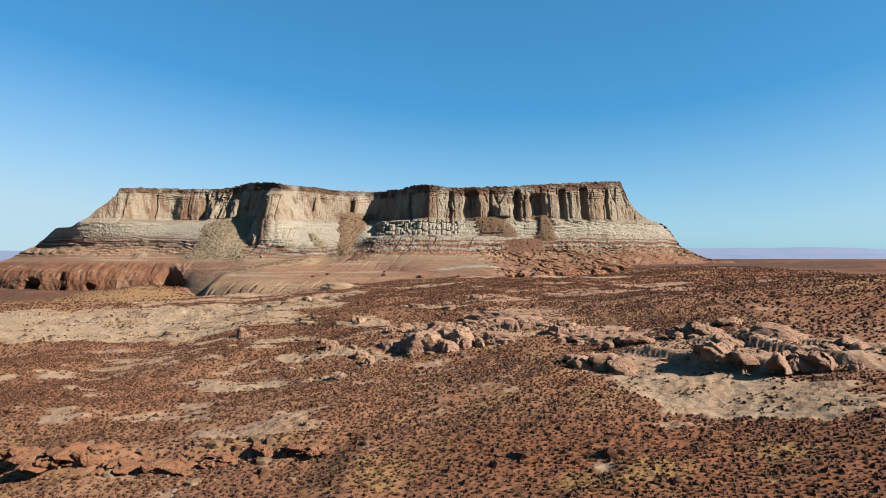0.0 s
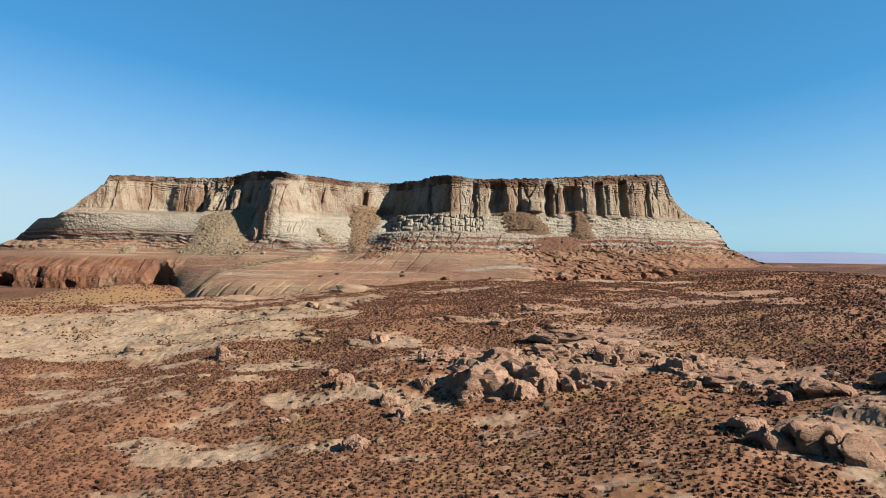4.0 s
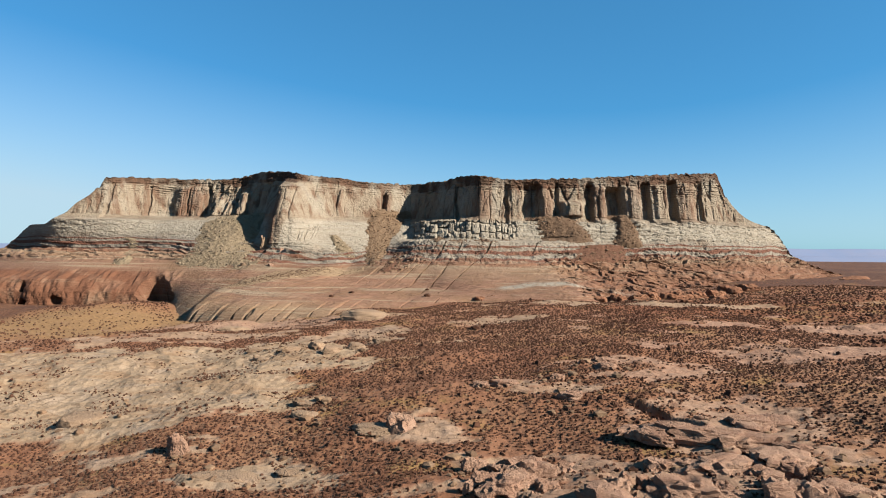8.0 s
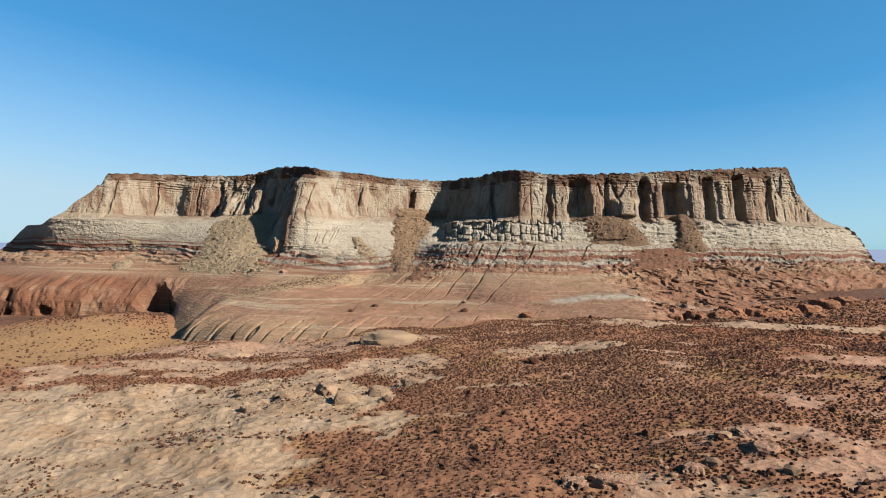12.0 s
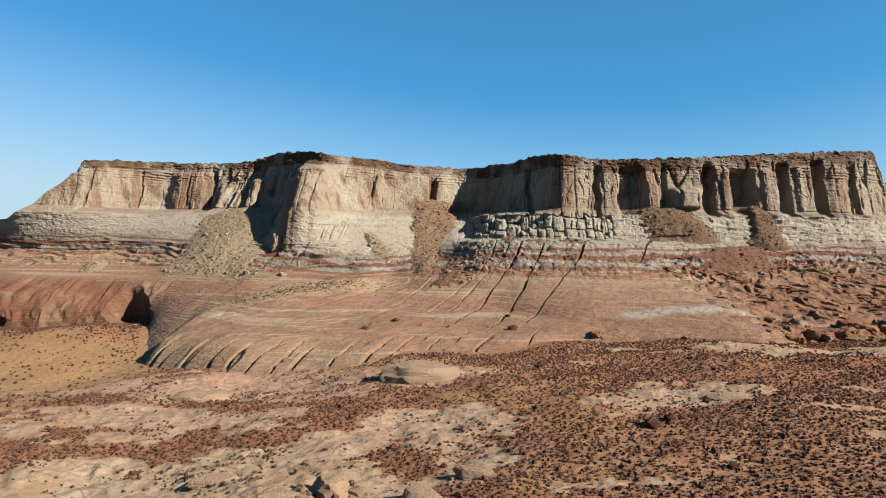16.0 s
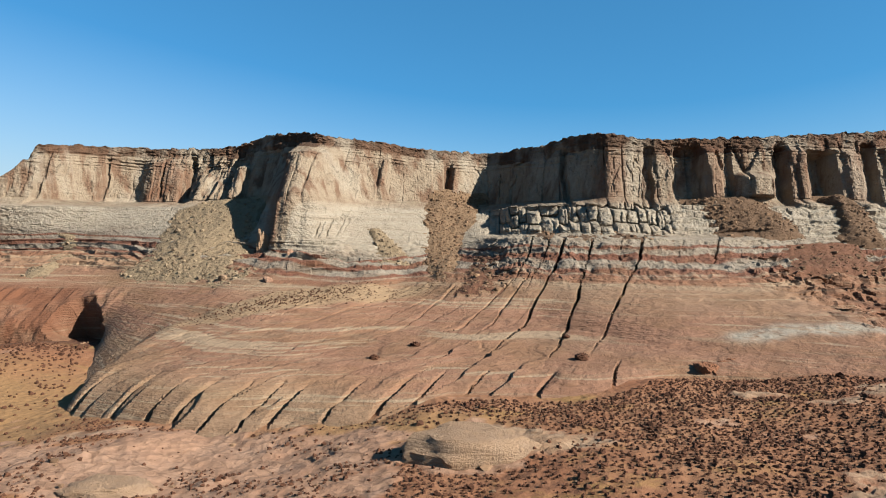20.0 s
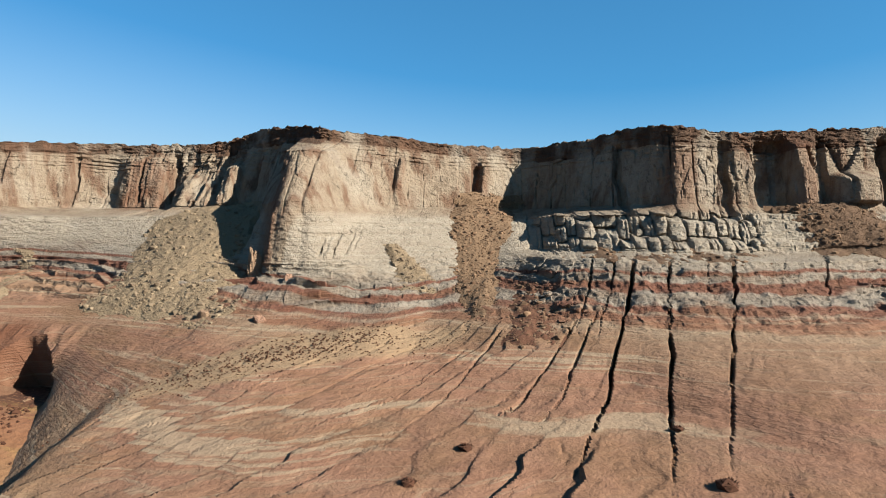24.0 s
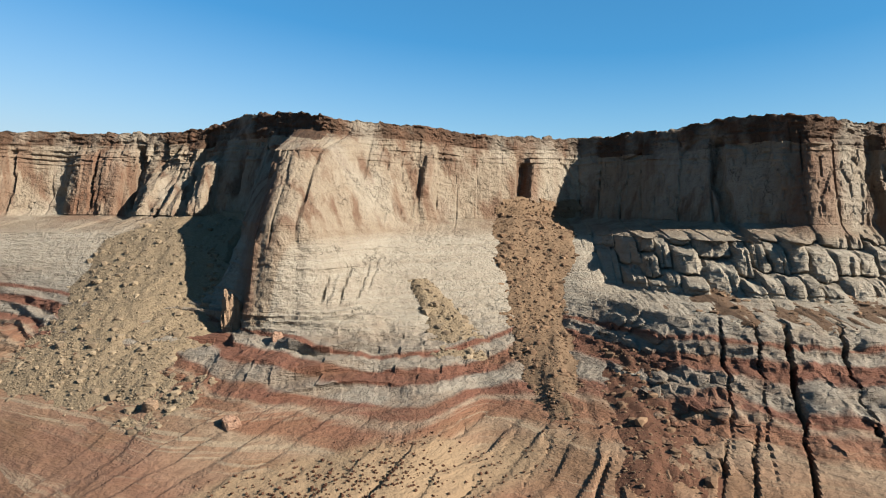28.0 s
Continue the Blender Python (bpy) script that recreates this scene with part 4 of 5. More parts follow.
def rock_shape(seed, size, square=0.55, level=4, layered=0.06, cracked=0.10, rough=1.0):
    """A weathered sandstone block: cut by planes, bedded and cracked, flat underneath. square: how worn it is."""
    v, f = ICO[level]
    pick = np.random.default_rng(100 + seed)
    normals = pick.normal(0, 1, (18, 3)) * np.array([1, 1, 0.45])
    normals = np.concatenate([normals / np.linalg.norm(normals, axis=1, keepdims=True), [(0.12, -0.1, 0.98)]])
    away = np.concatenate([0.66 + 0.34 * pick.random(18), [0.72]])
    reach = np.where(v @ normals.T > 0.05, away / np.maximum(v @ normals.T, 0.05), 9).min(1)
    p = v * (np.minimum(reach, 1.3) * (1 - 0.2 * square) + 0.2 * square)[:, None]
    a, b, c = p.T
    lump = 0.07 * value(a * 1.6 + seed * 7.1, b * 1.6 + 3.3, c * 1.6 + seed) + 0.05 * value(a * 4.1 + seed, b * 4.1, c * 4.1 + 2) + 0.05 * value(a * 9 + seed, b * 9, c * 9 + 2)
    d1, d2, own = cells(a * 2.1 + seed * 3.7, b * 2.1 + c * 1.2, seed)
    chunk = cracked * (smooth(0.0, 0.16, d2 - d1) - 0.8) + 0.16 * (own - 0.5)
    z = c * size[2]
    q = z / 0.9 + 0.6 * value(a * 2 + seed, b * 2)
    beds = 1.4 * layered * (smooth(0, 0.25, q - np.floor(q)) - 0.6) * (0.3 + lattice(np.floor(q).astype(np.int64), seed, 4))
    cave = np.maximum(0, value(a * 2.3 + seed * 1.9, b * 2.3, c * 2.3 + 5) - 0.25) * 0.7 * (a < 0.2)
    p = p * (1 + rough * (lump + chunk - cave) + beds)[:, None]
    p = p * np.array([size[0] / 2, size[1] / 2, 0.85 * size[2]])
    p[:, 2] = np.where(p[:, 2] < -0.25 * size[2], -0.25 * size[2], p[:, 2])
    return p, f


def slab_shape(seed, size):
    """A slickrock hump: undercut and steep on one side, sloping smoothly away on the other."""
    pick = np.random.default_rng(900 + seed)
    path = np.array([(-0.66, -0.3), (-0.70, 0.0), (-0.74, 0.3), (-0.96, 0.52), (-1.0, 0.72), (-0.9, 0.9), (-0.7, 1.0), (-0.35, 0.98), (0.05, 0.82), (0.4, 0.56), (0.7, 0.28), (0.9, 0.02), (1.05, -0.3)])
    path = path + pick.normal(0, 0.035, path.shape)
    along = np.concatenate([[0], np.cumsum(np.hypot(*np.diff(path, axis=0).T))])
    t = np.linspace(0, along[-1], 34)
    px, pz = np.interp(t, along, path[:, 0]), np.interp(t, along, path[:, 1])
    v = np.linspace(-1, 1, 26)[:, None]
    wide = np.sqrt(np.maximum(1 - np.abs(v) ** 2.6, 0.0))
    shift = 0.35 * value(v * 1.7 + seed, seed * 1.3)
    X, Z, V = px * (0.35 + 0.65 * wide) + shift, pz * (wide * (0.8 + 0.35 * value(v * 2.2 + seed * 3.1, 5.5))) - 0.3 * (1 - wide), v + 0 * px
    a, b = X * size[0] / 2, V * size[1] / 2
    q = (Z * size[2] + 0.18 * a) / 0.8 + 0.5 * value(a / 4 + seed, b / 4)
    beds = 0.16 * (smooth(0, 0.3, q - np.floor(q)) - 0.6)
    d1, d2, own = cells(a / 3.1 + seed, b / 2.4 + seed * 2.0, 9)
    lump = 0.9 * (0.6 - np.abs(value(a / 2.8 + seed, b / 2.8, Z * 2))) + 0.5 * value(a / 1.3 + seed, b / 1.3, Z * 3) + 0.2 * value(a * 2.3, b * 2.3 + seed, Z * 4)
    grow = lump * 0.7 + beds - 0.7 * (1 - smooth(0.0, 0.12, d2 - d1)) + 1.0 * (own - 0.5)
    hollow = np.maximum(0, value(b / 2.2 + seed * 1.7, Z * 2.5) - 0.1) * 3.0 * (px < -0.6)
    return a - 0.35 * grow * np.sign(-px) * (np.abs(px) > 0.5) + hollow, b, Z * size[2] + 0.6 * grow * smooth(-0.2, 0.4, Z)


def slab(parent, seed, size, mat, name="slab"):
    me = sheet(name, *slab_shape(seed, size))
    me.set_sharp_from_angle(angle=radians(40))
    return part(name, me, mat, parent)


def lay_rock(name, seed, x, y, size, turn, mat, label, group, square=0.55, level=4, z=None, category="rock", layered=0.06, cracked=0.10):
    z = ground_height(np.array([x]), np.array([y]))[0][0] if z is None else z
    if name in ("rock_outcrop", "rock_shelf", "ledge_block"):      # a craggy mass: worn blocks leaning on one another
        ob = tagged(new(name), label, category, group)
        pick = np.random.default_rng(500 + seed)
        face = -turn + (62 if name == "ledge_block" else 28) + pick.uniform(-14, 14)

        def block(n, kx, ky, kz, x, y, z, turned, fine, called="block"):
            v, f = rock_shape(n, (size[0] * kx, size[1] * ky, size[2] * kz), square, fine, layered, 0.12)
            me = mesh_from(called, v, tris=f)
            me.set_sharp_from_angle(angle=radians(34))
            part(called, me, mat, ob).matrix_basis = pose(x, y, z, 0, 0, turned)

        if name == "rock_outcrop":
            block(seed, 0.85, 0.95, 0.9, 0, 0, 0, pick.uniform(-20, 20), 4, "main_block")
            for n in range(4):
                u, w, k = *pick.uniform(-0.5, 0.5, 2), pick.uniform(0.35, 0.6)
                block(seed * 7 + n, k, k * 1.2, pick.uniform(0.5, 0.85), u * size[0], w * size[1], -0.05 * size[2], pick.uniform(-40, 40), 4)
        else:
            main = slab(ob, seed, (size[0] * 0.8, size[1] * 1.05, size[2] * 1.05), mat)
            main.matrix_basis = pose(0, 0, 0, 0, 0, face)
            for n in range(3):
                u, w, k = *pick.uniform(-0.6, 0.6, 2), pick.uniform(0.3, 0.55)
                side = slab(ob, seed * 7 + n, (size[0] * k, size[1] * k * 1.3, size[2] * pick.uniform(0.5, 0.9)), mat)
                side.matrix_basis = pose(u * size[0], w * size[1], -0.05 * size[2], 0, 0, face + pick.uniform(-35, 35))
        for n in range(5):
            k = pick.uniform(0.14, 0.3)
            block(seed * 9 + n, k, k * 1.15, pick.uniform(0.3, 0.6), pick.uniform(-0.65, 0.65) * size[0], pick.uniform(-0.65, 0.65) * size[1], 0, pick.uniform(-40, 40), 3)
    else:
        v, f = rock_shape(seed, size, square, level, layered, cracked, 0.3 if name == "pale_outcrop" else 1.0)
        me = mesh_from(name, v, tris=f)
        me.set_sharp_from_angle(angle=radians(32))
        ob = part(name, me, mat, None, label, category=category, group=group)
    ob.matrix_basis = pose(x, y, z - 0.15 * size[2], 0, 0, turn)
    return ob


def stone_material(name, a, b, dark):
    m, tree, shader = material(name)
    k = Nodes(tree)
    p = k.place()
    n, fine = k.noise(p, 0.35, 6, 0.6), k.noise(p, 2.2, 6, 0.7)
    beds = k.noise(k.place((0.15, 0.15, 1.6)), 1.0, 4, 0.6)
    info = tree.nodes.new("ShaderNodeObjectInfo")
    seam = k.range(k.cells(k.place((0.28, 0.28, 0.4)), 1.0, "DISTANCE_TO_EDGE"), 0.0, 0.05)
    col = k.mix(k.range(n, 0.35, 0.65), a, b)
    col = k.mix(k.range(info.outputs["Random"], 0, 1, 0, 0.35), col, dark)
    col = k.mix(k.range(beds, 0.5, 0.7, 0, 0.5), col, dark)
    col = k.mix(k.range(fine, 0.55, 0.75, 0, 0.5), col, dark)
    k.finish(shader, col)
    k.bump(shader, k.math("ADD", k.math("MULTIPLY", seam, 0.07), k.math("ADD", fine, k.math("MULTIPLY", beds, 0.8))), 1.0, 0.5)
    return m


TANROCK = stone_material("tan sandstone block", (0.66, 0.475, 0.375), (0.78, 0.625, 0.51), (0.40, 0.25, 0.19))
PALEROCK = stone_material("pale sandstone block", (0.72, 0.60, 0.45), (0.64, 0.56, 0.45), (0.46, 0.36, 0.26))
REDROCK = stone_material("red sandstone block", (0.50, 0.27, 0.17), (0.56, 0.36, 0.24), (0.33, 0.165, 0.11))

# x, y, length, width, height, turn
RIDGE = ((12, 101, 12, 9, 6.5, 10), (8, 129, 8, 6, 4, -15), (4, 121, 7, 5, 3.5, 20), (21, 102, 9, 8, 6, -5), (30, 102, 12, 7, 4.2, -20), (39, 113, 6, 5, 4.2, 30), (40, 138, 15, 6, 2.6, -8), (51, 147, 13, 6, 2.4, 5),
         (16, 112, 9, 6, 4, 30), (27, 116, 8, 5, 3, -10), (34, 124, 9, 6, 3, 15), (45, 127, 8, 5, 2.6, -12), (47, 116, 7, 4, 2.4, 8), (54, 106, 8.5, 6, 4.6, 20), (57, 96, 10, 6, 2.8, -10), (65, 104, 11, 6, 2.6, 5))
BLOCKS = ((-3.5, 91, 3.6, 3.4, 4.4, 0), (-6.5, 99, 5, 3.6, 3.2, 12), (0.5, 104, 5, 4.2, 3.6, -20), (-16, 108, 6, 5, 4.2, 8), (-10, 77, 5.5, 4.2, 3.4, -6), (0, 132, 5.5, 4.5, 4, 25), (-13, 153, 8, 7, 5.6, -10), (-54, 151, 5, 4.4, 4.8, 15),
          (-20, 118, 4, 3, 2.2, 40), (8, 174, 9, 5, 2.2, 0), (20, 163, 7, 5, 2.6, -20), (33, 190, 6, 5, 2.2, 10), (32, 184, 8, 6, 2.8, -15), (3, 174, 6, 4, 2, 20), (20, 178, 5, 4, 2.4, 60), (-25, 95, 3, 2.4, 1.6, 15))
SHELF_BLOCKS = ((53, 64, 9, 6, 3.0, -18), (73, 55, 8, 6, 3.0, -22), (90, 47, 9, 6, 3.4, -20), (104, 54, 9, 6, 3.0, -15), (82, 66, 9, 6, 2.6, 10), (68, 86, 11, 7, 3.2, -12), (84, 82, 12, 7, 2.8, 5),
                (98, 72, 14, 8, 3.4, -8), (48, 72, 7, 5, 2.2, 15), (96, 96, 10, 6, 2.2, 0))
SCARP = ((-64, 28, 10, 5, 3.4, 5), (-55, 29, 8, 5, 3.6, -8), (-47, 29.5, 9, 5, 3.8, 4), (-38, 28, 8, 5, 3.6, -5), (-30, 27.5, 9, 5, 3.2, 6), (-22, 29, 6, 4, 2.6, -3), (-16, 30, 4, 4, 2.8, 12), (-9, 29, 7, 5, 1.6, 0))
PALE_BLOCKS = ((-88, 178, 15, 11, 4.6, 10), (-41, 139, 15, 7, 1.4, 4), (-30, 141, 9, 5, 1.2, -8), (-34, 167, 8, 5, 1.6, 10), (-36, 175, 6, 4, 1.2, -10), (-46, 232, 7, 5, 3.6, 10), (-40, 223, 7, 5, 3.8, -15), (-33, 228, 8, 5, 3.4, 5),
               (-53, 229, 8, 5, 3.2, 20), (-26, 236, 7, 4, 2.6, -10), (-60, 222, 6, 4, 2.4, 0), (-92, 292, 16, 9, 2.2, 5), (-38, 300, 28, 14, 6.5, 8), (-66, 240, 9, 5, 2.4, 15), (-17, 154, 14, 9, 1.5, 0), (24, 274, 14, 7, 1.6, -5))
KNOBS = ((66, 345, 8, 7, 4.5, 0), (76, 350, 9, 8, 5, 20), (86, 352, 10, 8, 5, -15), (95, 358, 9, 8, 5.5, 40), (104, 360, 10, 8, 5, 10), (113, 366, 9, 8, 5, -30), (122, 372, 11, 9, 6, 0), (134, 378, 10, 8, 5.5, 25), (146, 388, 12, 10, 6, 15), (160, 396, 12, 9, 6, -10),
         (90, 344, 6, 5, 3, 0), (108, 350, 7, 5, 3, 12), (128, 360, 8, 6, 3.4, -20), (72, 362, 7, 6, 4, 15), (98, 374, 8, 7, 4.5, 0), (118, 388, 9, 7, 5, 30),
         (9, 345, 5, 5, 4.2, 20), (14, 349, 6, 5, 4.6, -15), (20, 352, 5, 4, 3.6, 40), (27, 355, 6, 5, 3.8, 10), (34, 352, 7, 5, 3.2, -20), (46, 354, 7, 6, 3.6, 15), (56, 350, 6, 5, 3.4, 0))
n = 0
for rows, name, mat, label, group, square, low in (
        (RIDGE, "rock_outcrop", TANROCK, "rugged tan sandstone outcrop rising from desert brush", "outcrops of the ridge", 0.6, 0.10),
        (BLOCKS, "boulder", TANROCK, "weathered tan sandstone boulder on the desert floor", "boulders on the plain", 0.62, 0.05),
        (SHELF_BLOCKS, "rock_shelf", TANROCK, "smooth tan slickrock shelf with an undercut side", "slickrock shelves", 0.7, 0.05),
        (SCARP, "ledge_block", REDROCK, "red-brown undercut sandstone block in a low ledge", "blocks of the low ledge", 0.5, 0.08),
        (PALE_BLOCKS, "pale_outcrop", PALEROCK, "cream slickrock hump bare of brush", "pale slickrock humps", 0.75, 0.012),
        (KNOBS, "rock_hump", REDROCK, "rounded red sandstone hump at the foot of the mesa", "red humps", 0.85, 0.05)):
    for x, y, l, w, h, turn in rows:
        n += 1
        big = 1.3 if rows is KNOBS else 1.5 if rows is RIDGE else 1.3 if rows in (RIDGE, SHELF_BLOCKS, SCARP) else 0.9 if rows is PALE_BLOCKS else 0.9 if rows is BLOCKS else 1.0
        lay_rock(name, n, x, y, (big * l, big * w, (0.85 if rows is PALE_BLOCKS else 0.6 if rows is SCARP else 1.2 if rows is RIDGE else min(big, 1.1)) * h), turn, mat, label, group, square, 4, None, "rock", low)
lay_rock("far_outcrop", 91, 280, 496, (26, 14, 6), 10, REDROCK, "low dark red rock hump on the far plain", "", 0.7)
lay_rock("rock_pinnacle", 92, -133.4, 467.5, (5.0, 5.0, 15), 0, PALEROCK, "slim twin-headed sandstone pinnacle against the cliff", "", 0.7, 4, 53.5, "rock pinnacle")
lay_rock("fallen_boulder", 93, -117, 429.5, (4.6, 3.8, 2.6), 15, TANROCK, "large tan boulder perched on the slickrock", "", 0.6, 3, on_mesa(np.array([-117.0]), np.array([430.0]))[0])
lay_rock("fallen_boulder", 94, -137, 437, (4.0, 3.0, 3.2), 15, PALEROCK, "pale grey fallen block below the talus", "", 0.5, 3, on_mesa(np.array([-137.0]), np.array([437.0]))[0])
lay_rock("fallen_boulder", 95, -118.5, 459.5, (3.4, 3.2, 3.6), 0, TANROCK, "dark squarish block at the foot of the prow", "", 0.5, 3, on_mesa(np.array([-118.5]), np.array([459.5]))[0])

# ---- talus: top x, height, half width; bottom x, height, half width; depth; brown or grey ----
FANS = ((-168, 80, 20, -160, 41, 40, 2.3, 0), (-240, 61, 5, -224, 42, 9, 1.6, 0), (-57, 85, 17, -58, 44, 9, 2.0, 1), (-90, 64, 3, -74, 47.5, 9, 1.3, 0), (66, 78, 18, 76, 60, 24, 3.4, 3), (118, 81, 6, 116, 56, 14, 4.0, 3),
        (96, 58, 26, 92, 46, 30, 2.8, 2), (-38, 53, 7, -42, 40, 11, 0.9, 2), (-128, 47, 3, -138, 40, 8, 1.2, 0), (4, 63.2, 44, 2, 58.6, 42, 0.6, 3))
BROWN = plain_material("brown talus", (0.43, 0.355, 0.255), (0.29, 0.235, 0.165), 1.2, 0.5)
REDDISH = plain_material("red rubble", (0.31, 0.185, 0.13), (0.21, 0.125, 0.09), 1.0, 0.5)
DARK = plain_material("dark brown talus", (0.32, 0.25, 0.18), (0.21, 0.16, 0.115), 1.4, 0.6)
BROWN_ROCK = plain_material("brown talus rock", (0.58, 0.47, 0.34), (0.38, 0.29, 0.205), 0.8, 0.3, 0.8)
du = np.stack([np.gradient(A, axis=1) for A in (Xb, Yb, Zb)], -1)
dv = np.stack([np.gradient(A, axis=0) for A in (Xb, Yb, Zb)], -1)
NORMAL = np.cross(du, dv)
NORMAL /= np.linalg.norm(NORMAL, axis=-1, keepdims=True) + 1e-9
rng = np.random.default_rng(7)


def pile(protos, at, size, turn, lean=0.5):
    """Many small stones or tufts joined into one list of verts and faces."""
    V, F, base = [], [], 0
    kind = rng.integers(0, len(protos), len(at))
    for n, (pv, pf) in enumerate(protos):
        w = np.where(kind == n)[0]
        if not len(w):
            continue
        c, s = np.cos(turn[w])[:, None], np.sin(turn[w])[:, None]
        x, y, z = pv[:, 0][None], pv[:, 1][None], pv[:, 2][None]
        k = size[w][:, None]
        v = np.stack([(x * c - y * s) * k, (x * s + y * c) * k, z * k * (1 + 0 * c)], -1) + at[w][:, None]
        V.append(v.reshape(-1, 3))
        F.append((pf[None] + (base + np.arange(len(w)) * len(pv))[:, None, None]).reshape(-1, 3))
        base += len(w) * len(pv)
    return np.concatenate(V), np.concatenate(F)


CHIPS = []
for n in range(10):
    v, f = ICO[1]
    v = np.sign(v) * np.abs(v) ** 0.6 * (0.75 + 0.5 * rng.random((len(v), 1))) * np.array([1, 0.7 + 0.4 * rng.random(), 0.5 + 0.3 * rng.random()]) * 0.5
    CHIPS.append((v, f))
for xa, za, wa, xb, zb, wb, thick, kind in FANS:
    s = (za - Zb) / (za - zb)
    centre, half = xa + (xb - xa) * s, np.maximum(wa + (wb - wa) * s, 1.0)
    ragged = 0.14 * fbm(Xb / 13, Zb / 10, 0, 3) + 0.06 * fbm(Xb / 3, Zb / 2.5, 0, 2)
    m = smooth(0, 0.75, 1 - np.abs(Xb - centre) / half + ragged) * smooth(-0.02, 0.10, s + 0.1 * ragged) * smooth(1.05, 0.88, s + 0.25 * ragged)
    inside = m > 0.02
    r, c = np.where(inside.any(1))[0], np.where(inside.any(0))[0]
    box = (slice(max(r[0] - 2, 0), r[-1] + 3), slice(max(c[0] - 2, 0), c[-1] + 3))
    X, Y, Z, M, N = Xb[box], Yb[box], Zb[box], m[box], NORMAL[box]
    lift = np.where(M > 0.02, thick * M - 0.55 + 0.3 * fbm(X / 1.6, Z / 1.0, 0, 3) * M + 0.5 * M * fbm(X / 8, Z / 30, 0, 2), -2.5)
    name = "talus_slope"
    top_mat, rock_mat = ((RUBBLE, RUBBLE_ROCK), (BROWN, BROWN_ROCK), (REDDISH, BROWN_ROCK), (DARK, BROWN_ROCK))[kind]
    fan = part(name, sheet(name, X + N[..., 0] * lift, Y + N[..., 1] * lift, Z + N[..., 2] * lift), top_mat, None,
               ("grey-tan talus fan of broken rock below the cliff", "brown rubble chute below the cliff", "thin red rubble over the ledges", "dark brown rubble apron on the pale ledges")[kind], category="talus", kind="stuff")
    P = np.stack([X + N[..., 0] * lift, Y + N[..., 1] * lift, Z + N[..., 2] * lift], -1)[M > 0.12]
    count = int(min(8500, (0.4 if kind == 2 else 0.8) * len(P)))
    pick = P[rng.integers(0, len(P), count)] + rng.normal(0, 0.25, (count, 3)) * np.array([1, 1, 0])
    size = np.clip(0.2 * rng.pareto(2.2, count) + 0.18, 0.18, 2.2)
    v, f = pile(CHIPS, pick, size, rng.random(count) * 6.28)
    part("loose_rocks", mesh_from("loose_rocks", v, tris=f, smooth_faces=False), rock_mat, fan, "scattered angular rocks", kind="stuff")

# broken stone round the outcrops
around = np.array([(x + 0.0, y, l) for x, y, l, *_ in RIDGE + BLOCKS + SHELF_BLOCKS + SCARP + PALE_BLOCKS + KNOBS])
who = rng.integers(0, len(around), 3600)
spot = around[who, :2] + rng.normal(0, 1, (3600, 2)) * around[who, 2:] * np.array([0.75, 0.6])
fine_z = ground_height(spot[:, 0], spot[:, 1])[0]
size = np.clip(0.4 * rng.pareto(2.3, 3600) + 0.35, 0.3, 2.6)
v, f = pile(CHIPS, np.column_stack([spot, fine_z + 0.05]), size, rng.random(3600) * 6.28)
part("scattered_rubble", mesh_from("scattered_rubble", v, tris=f, smooth_faces=False), BROWN_ROCK, None, "angular sandstone rubble scattered round the outcrops", category="rubble", kind="stuff")

# ---- desert brush ----
def tuft(blades, dome):
    """A low dry bush: a rough dome with twigs standing out of it."""
    v, f = ICO[1]
    keep = v * (0.36 + 0.16 * rng.random((len(v), 1))) * np.array([1, 1, dome])
    keep[:, 2] = np.maximum(keep[:, 2] + 0.22, -0.05)
    low = (v[f][:, :, 2].mean(1) > -0.45)
    V, F = [keep], [f[low]]
    base = len(keep)
    for _ in range(blades):
        a, e, r = rng.random() * 6.28, 0.25 + rng.random() * 1.1, 0.42 + 0.2 * rng.random()
        tip = np.array([math.cos(a) * math.cos(e), math.sin(a) * math.cos(e), math.sin(e) * 0.9]) * r + (0, 0, 0.12)
        side = np.array([-math.sin(a), math.cos(a), 0.3]) * 0.11
        V.append(np.array([tip * 0.45 - side, tip * 0.45 + side, tip]))
        F.append(np.array([[base, base + 1, base + 2]]))
        base += 3
    return np.concatenate(V), np.concatenate(F)


def small_tuft():
    """A little bush of a few sprays."""
    n = 3
    turn = np.arange(n) * 6.283 / n + rng.uniform(-0.4, 0.4, n)
    r, high = rng.uniform(0.4, 0.62, n), rng.uniform(0.2, 0.42, n)
    V = [np.stack([np.cos(turn) * r, np.sin(turn) * r, np.full(n, -0.02)], -1), np.stack([np.cos(turn + 0.4) * r * 0.8, np.sin(turn + 0.4) * r * 0.8, high], -1),
         [(rng.uniform(-0.15, 0.15), rng.uniform(-0.15, 0.15), rng.uniform(0.42, 0.6))]]
    F = [f for k in range(n) for f in ((k, (k + 1) % n, n + k), ((k + 1) % n, n + (k + 1) % n, n + k), (n + k, n + (k + 1) % n, 2 * n))]
    base = 2 * n + 1
    for _ in range(2):
        a, e, far = rng.random() * 6.28, rng.uniform(0.3, 1.0), rng.uniform(0.55, 0.75)
        tip = np.array([math.cos(a) * math.cos(e), math.sin(a) * math.cos(e), math.sin(e)]) * far
        side = np.array([-math.sin(a), math.cos(a), 0.2]) * 0.16
        V.append(np.array([tip * 0.35 - side, tip * 0.35 + side, tip]))
        F.append((base, base + 1, base + 2))
        base += 3
    return np.concatenate(V), np.array(F)


TUFTS = [small_tuft() for _ in range(12)]


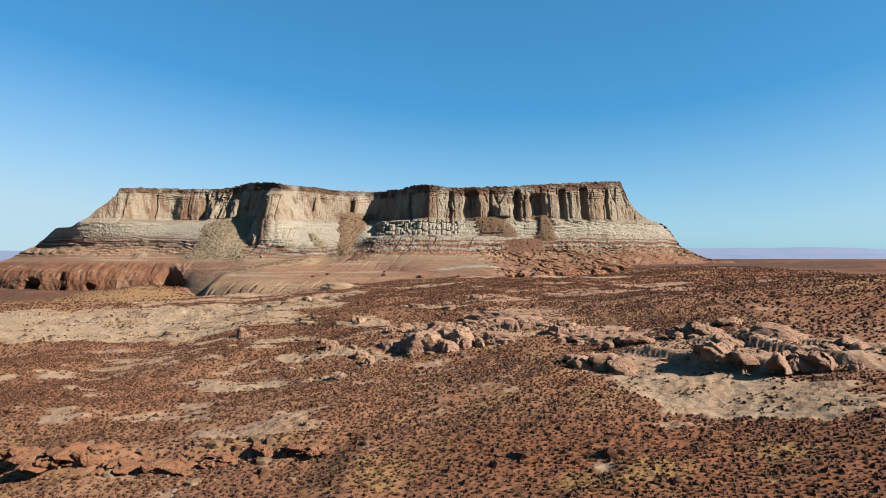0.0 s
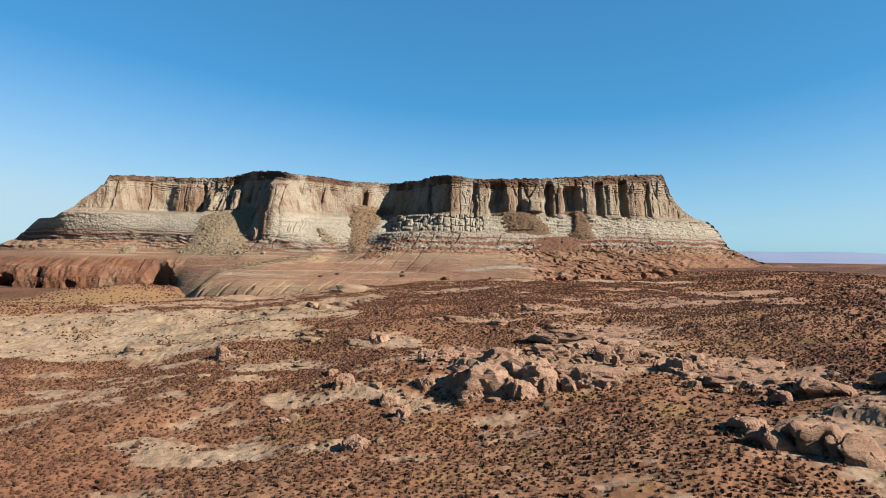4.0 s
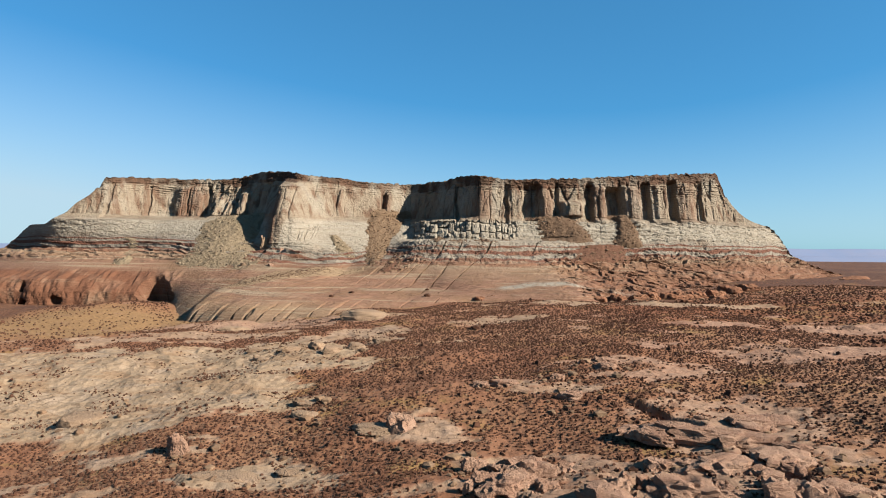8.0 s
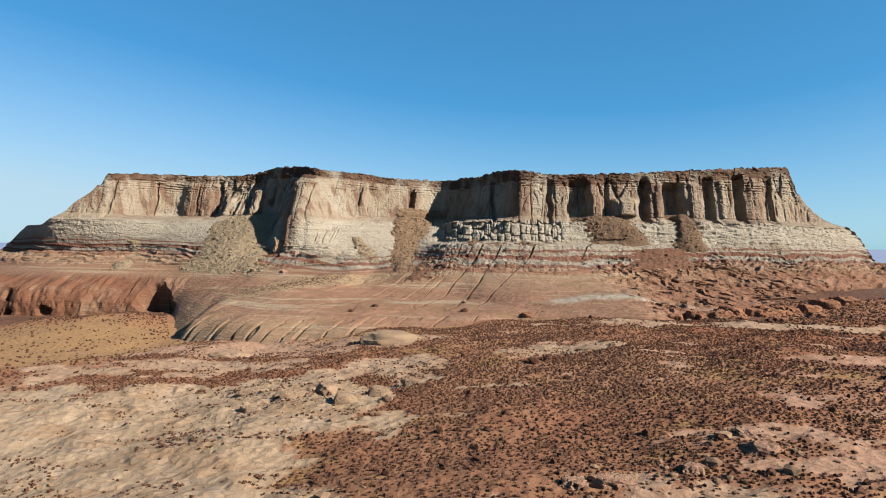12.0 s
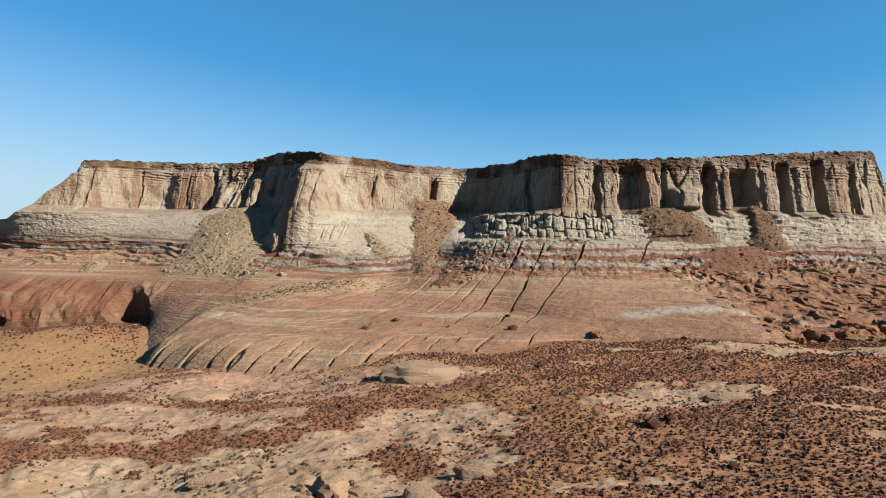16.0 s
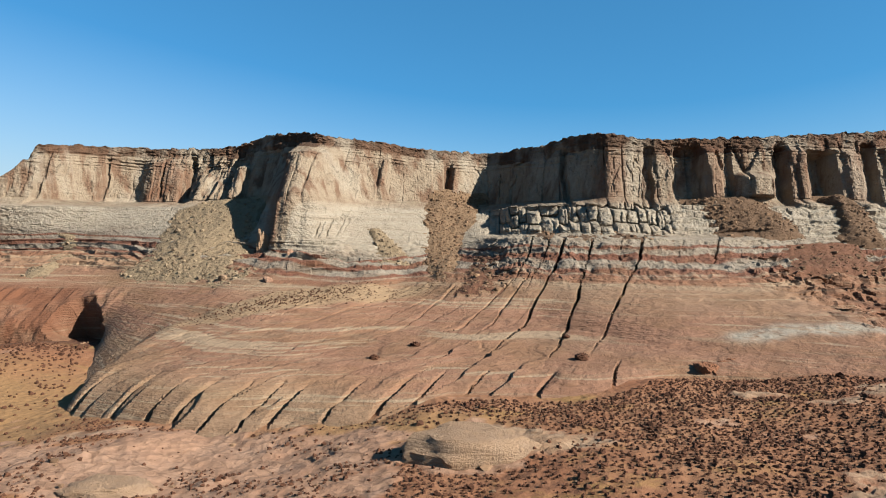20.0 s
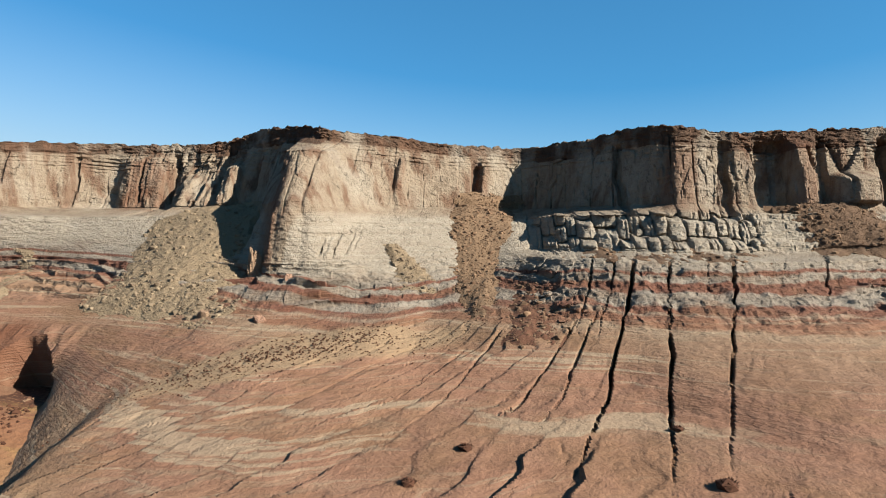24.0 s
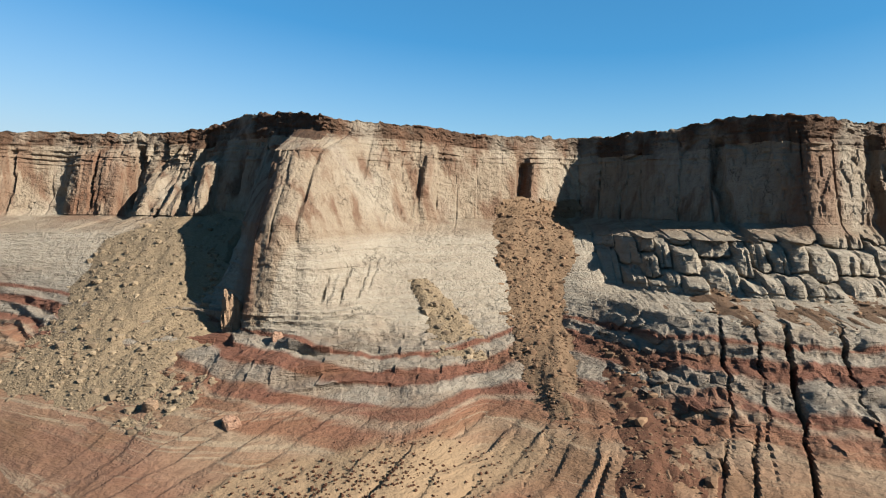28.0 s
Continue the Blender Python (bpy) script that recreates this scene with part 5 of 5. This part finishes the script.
def brush_places(x0, x1, y0, y1, step, thin):
    bx, by = np.meshgrid(np.arange(x0, x1, step), np.arange(y0, y1, step))
    bx, by = bx.ravel() + rng.uniform(-0.5, 0.5, bx.size) * step, by.ravel() + rng.uniform(-0.5, 0.5, by.size) * step
    bz, b_stone, _ = ground_height(bx, by)
    thick = 0.98 + 0.45 * fbm(bx / 25, by / 25, 0, 3) + 0.35 * value(bx / 5, by / 5)
    chance = thin * np.clip(thick, 0.2, 0.95) * (1 - (0.97 - 0.5 * smooth(0.2, 0.6, fbm(bx / 9, by / 6, 0, 2))) * b_stone) * (1 - 0.85 * sand_mask(bx, by))
    keep = (rng.random(len(bx)) < chance) & (by < curve(bx, TOE) + 1)
    return np.stack([bx, by, bz - 0.03], -1)[keep]


near_spots = brush_places(-122, 108, -24, 346, 0.84, 1.08)
side_spots = np.concatenate([brush_places(-230, -122, 60, 420, 1.6, 0.9), brush_places(108, 260, 20, 420, 1.6, 0.9)])
at = np.concatenate([near_spots, side_spots])
size = np.clip(rng.normal(0.6, 0.17, len(at)), 0.3, 1.2) * np.where(rng.random(len(at)) < 0.02, 1.9, 1.0)
size[len(near_spots):] *= 1.5
v, f = pile(TUFTS, at, size, rng.random(len(at)) * 6.28)
part("desert_brush", mesh_from("desert_brush", v, tris=f, smooth_faces=False), BUSH, None, "low dry brown desert bushes scattered over the plain", category="bushes", kind="stuff")
# thin brush on the sandy bench of the mesa
k = rng.normal(0, 0.85, (1000, 2))
lx, ly = -98 + 22 * k[:, 0], 409 + 6 * k[:, 1] + 0.45 * 22 * k[:, 0]
at = np.stack([lx, ly, on_mesa(lx, ly)], -1)
v, f = pile(TUFTS, at, np.clip(rng.normal(0.46, 0.14, len(at)), 0.25, 0.9), rng.random(len(at)) * 6.28)
part("bench_brush", mesh_from("bench_brush", v, tris=f, smooth_faces=False), BUSH, None, "sparse dark bushes on a sandy bench of the mesa", category="bushes", kind="stuff")
# larger single bushes
BIG = [tuft(60, 0.8), tuft(70, 0.7)]
for n, (x, y, size) in enumerate(((-64, 349, 3), (-56, 362, 3.2), (-17, 350, 4), (-18, 372, 2.6), (4, 259, 4), (26, 14, 3), (38, 11, 3.2), (40, 12, 2.6), (-33, 372, 2.4), (8, 262, 3.2))):
    v, f = BIG[n % 2]
    bush = part("large_bush", mesh_from("large_bush", v, tris=f, smooth_faces=False), BUSH, None, "large dark bush rooted in a crack", category="bush", group="large bushes")
    z = on_mesa(np.array([float(x)]), np.array([float(y)]))[0] if y > 330 else ground_height(np.array([float(x)]), np.array([float(y)]))[0][0]
    bush.matrix_basis = pose(x, y, z - 0.1, 0, 0, 40 * n) @ Matrix.Diagonal((size, size, size * 0.7, 1))

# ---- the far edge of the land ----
# the haze of distance is painted into the rock as a blue base colour
HAZE = plain_material("tableland with painted haze", (0.24, 0.33, 0.50), (0.29, 0.34, 0.47), 0.004, 0.0, albedo_scale=(0.42, 0.41, 0.43))
fx = np.arange(-4300, 4300, 40.0)
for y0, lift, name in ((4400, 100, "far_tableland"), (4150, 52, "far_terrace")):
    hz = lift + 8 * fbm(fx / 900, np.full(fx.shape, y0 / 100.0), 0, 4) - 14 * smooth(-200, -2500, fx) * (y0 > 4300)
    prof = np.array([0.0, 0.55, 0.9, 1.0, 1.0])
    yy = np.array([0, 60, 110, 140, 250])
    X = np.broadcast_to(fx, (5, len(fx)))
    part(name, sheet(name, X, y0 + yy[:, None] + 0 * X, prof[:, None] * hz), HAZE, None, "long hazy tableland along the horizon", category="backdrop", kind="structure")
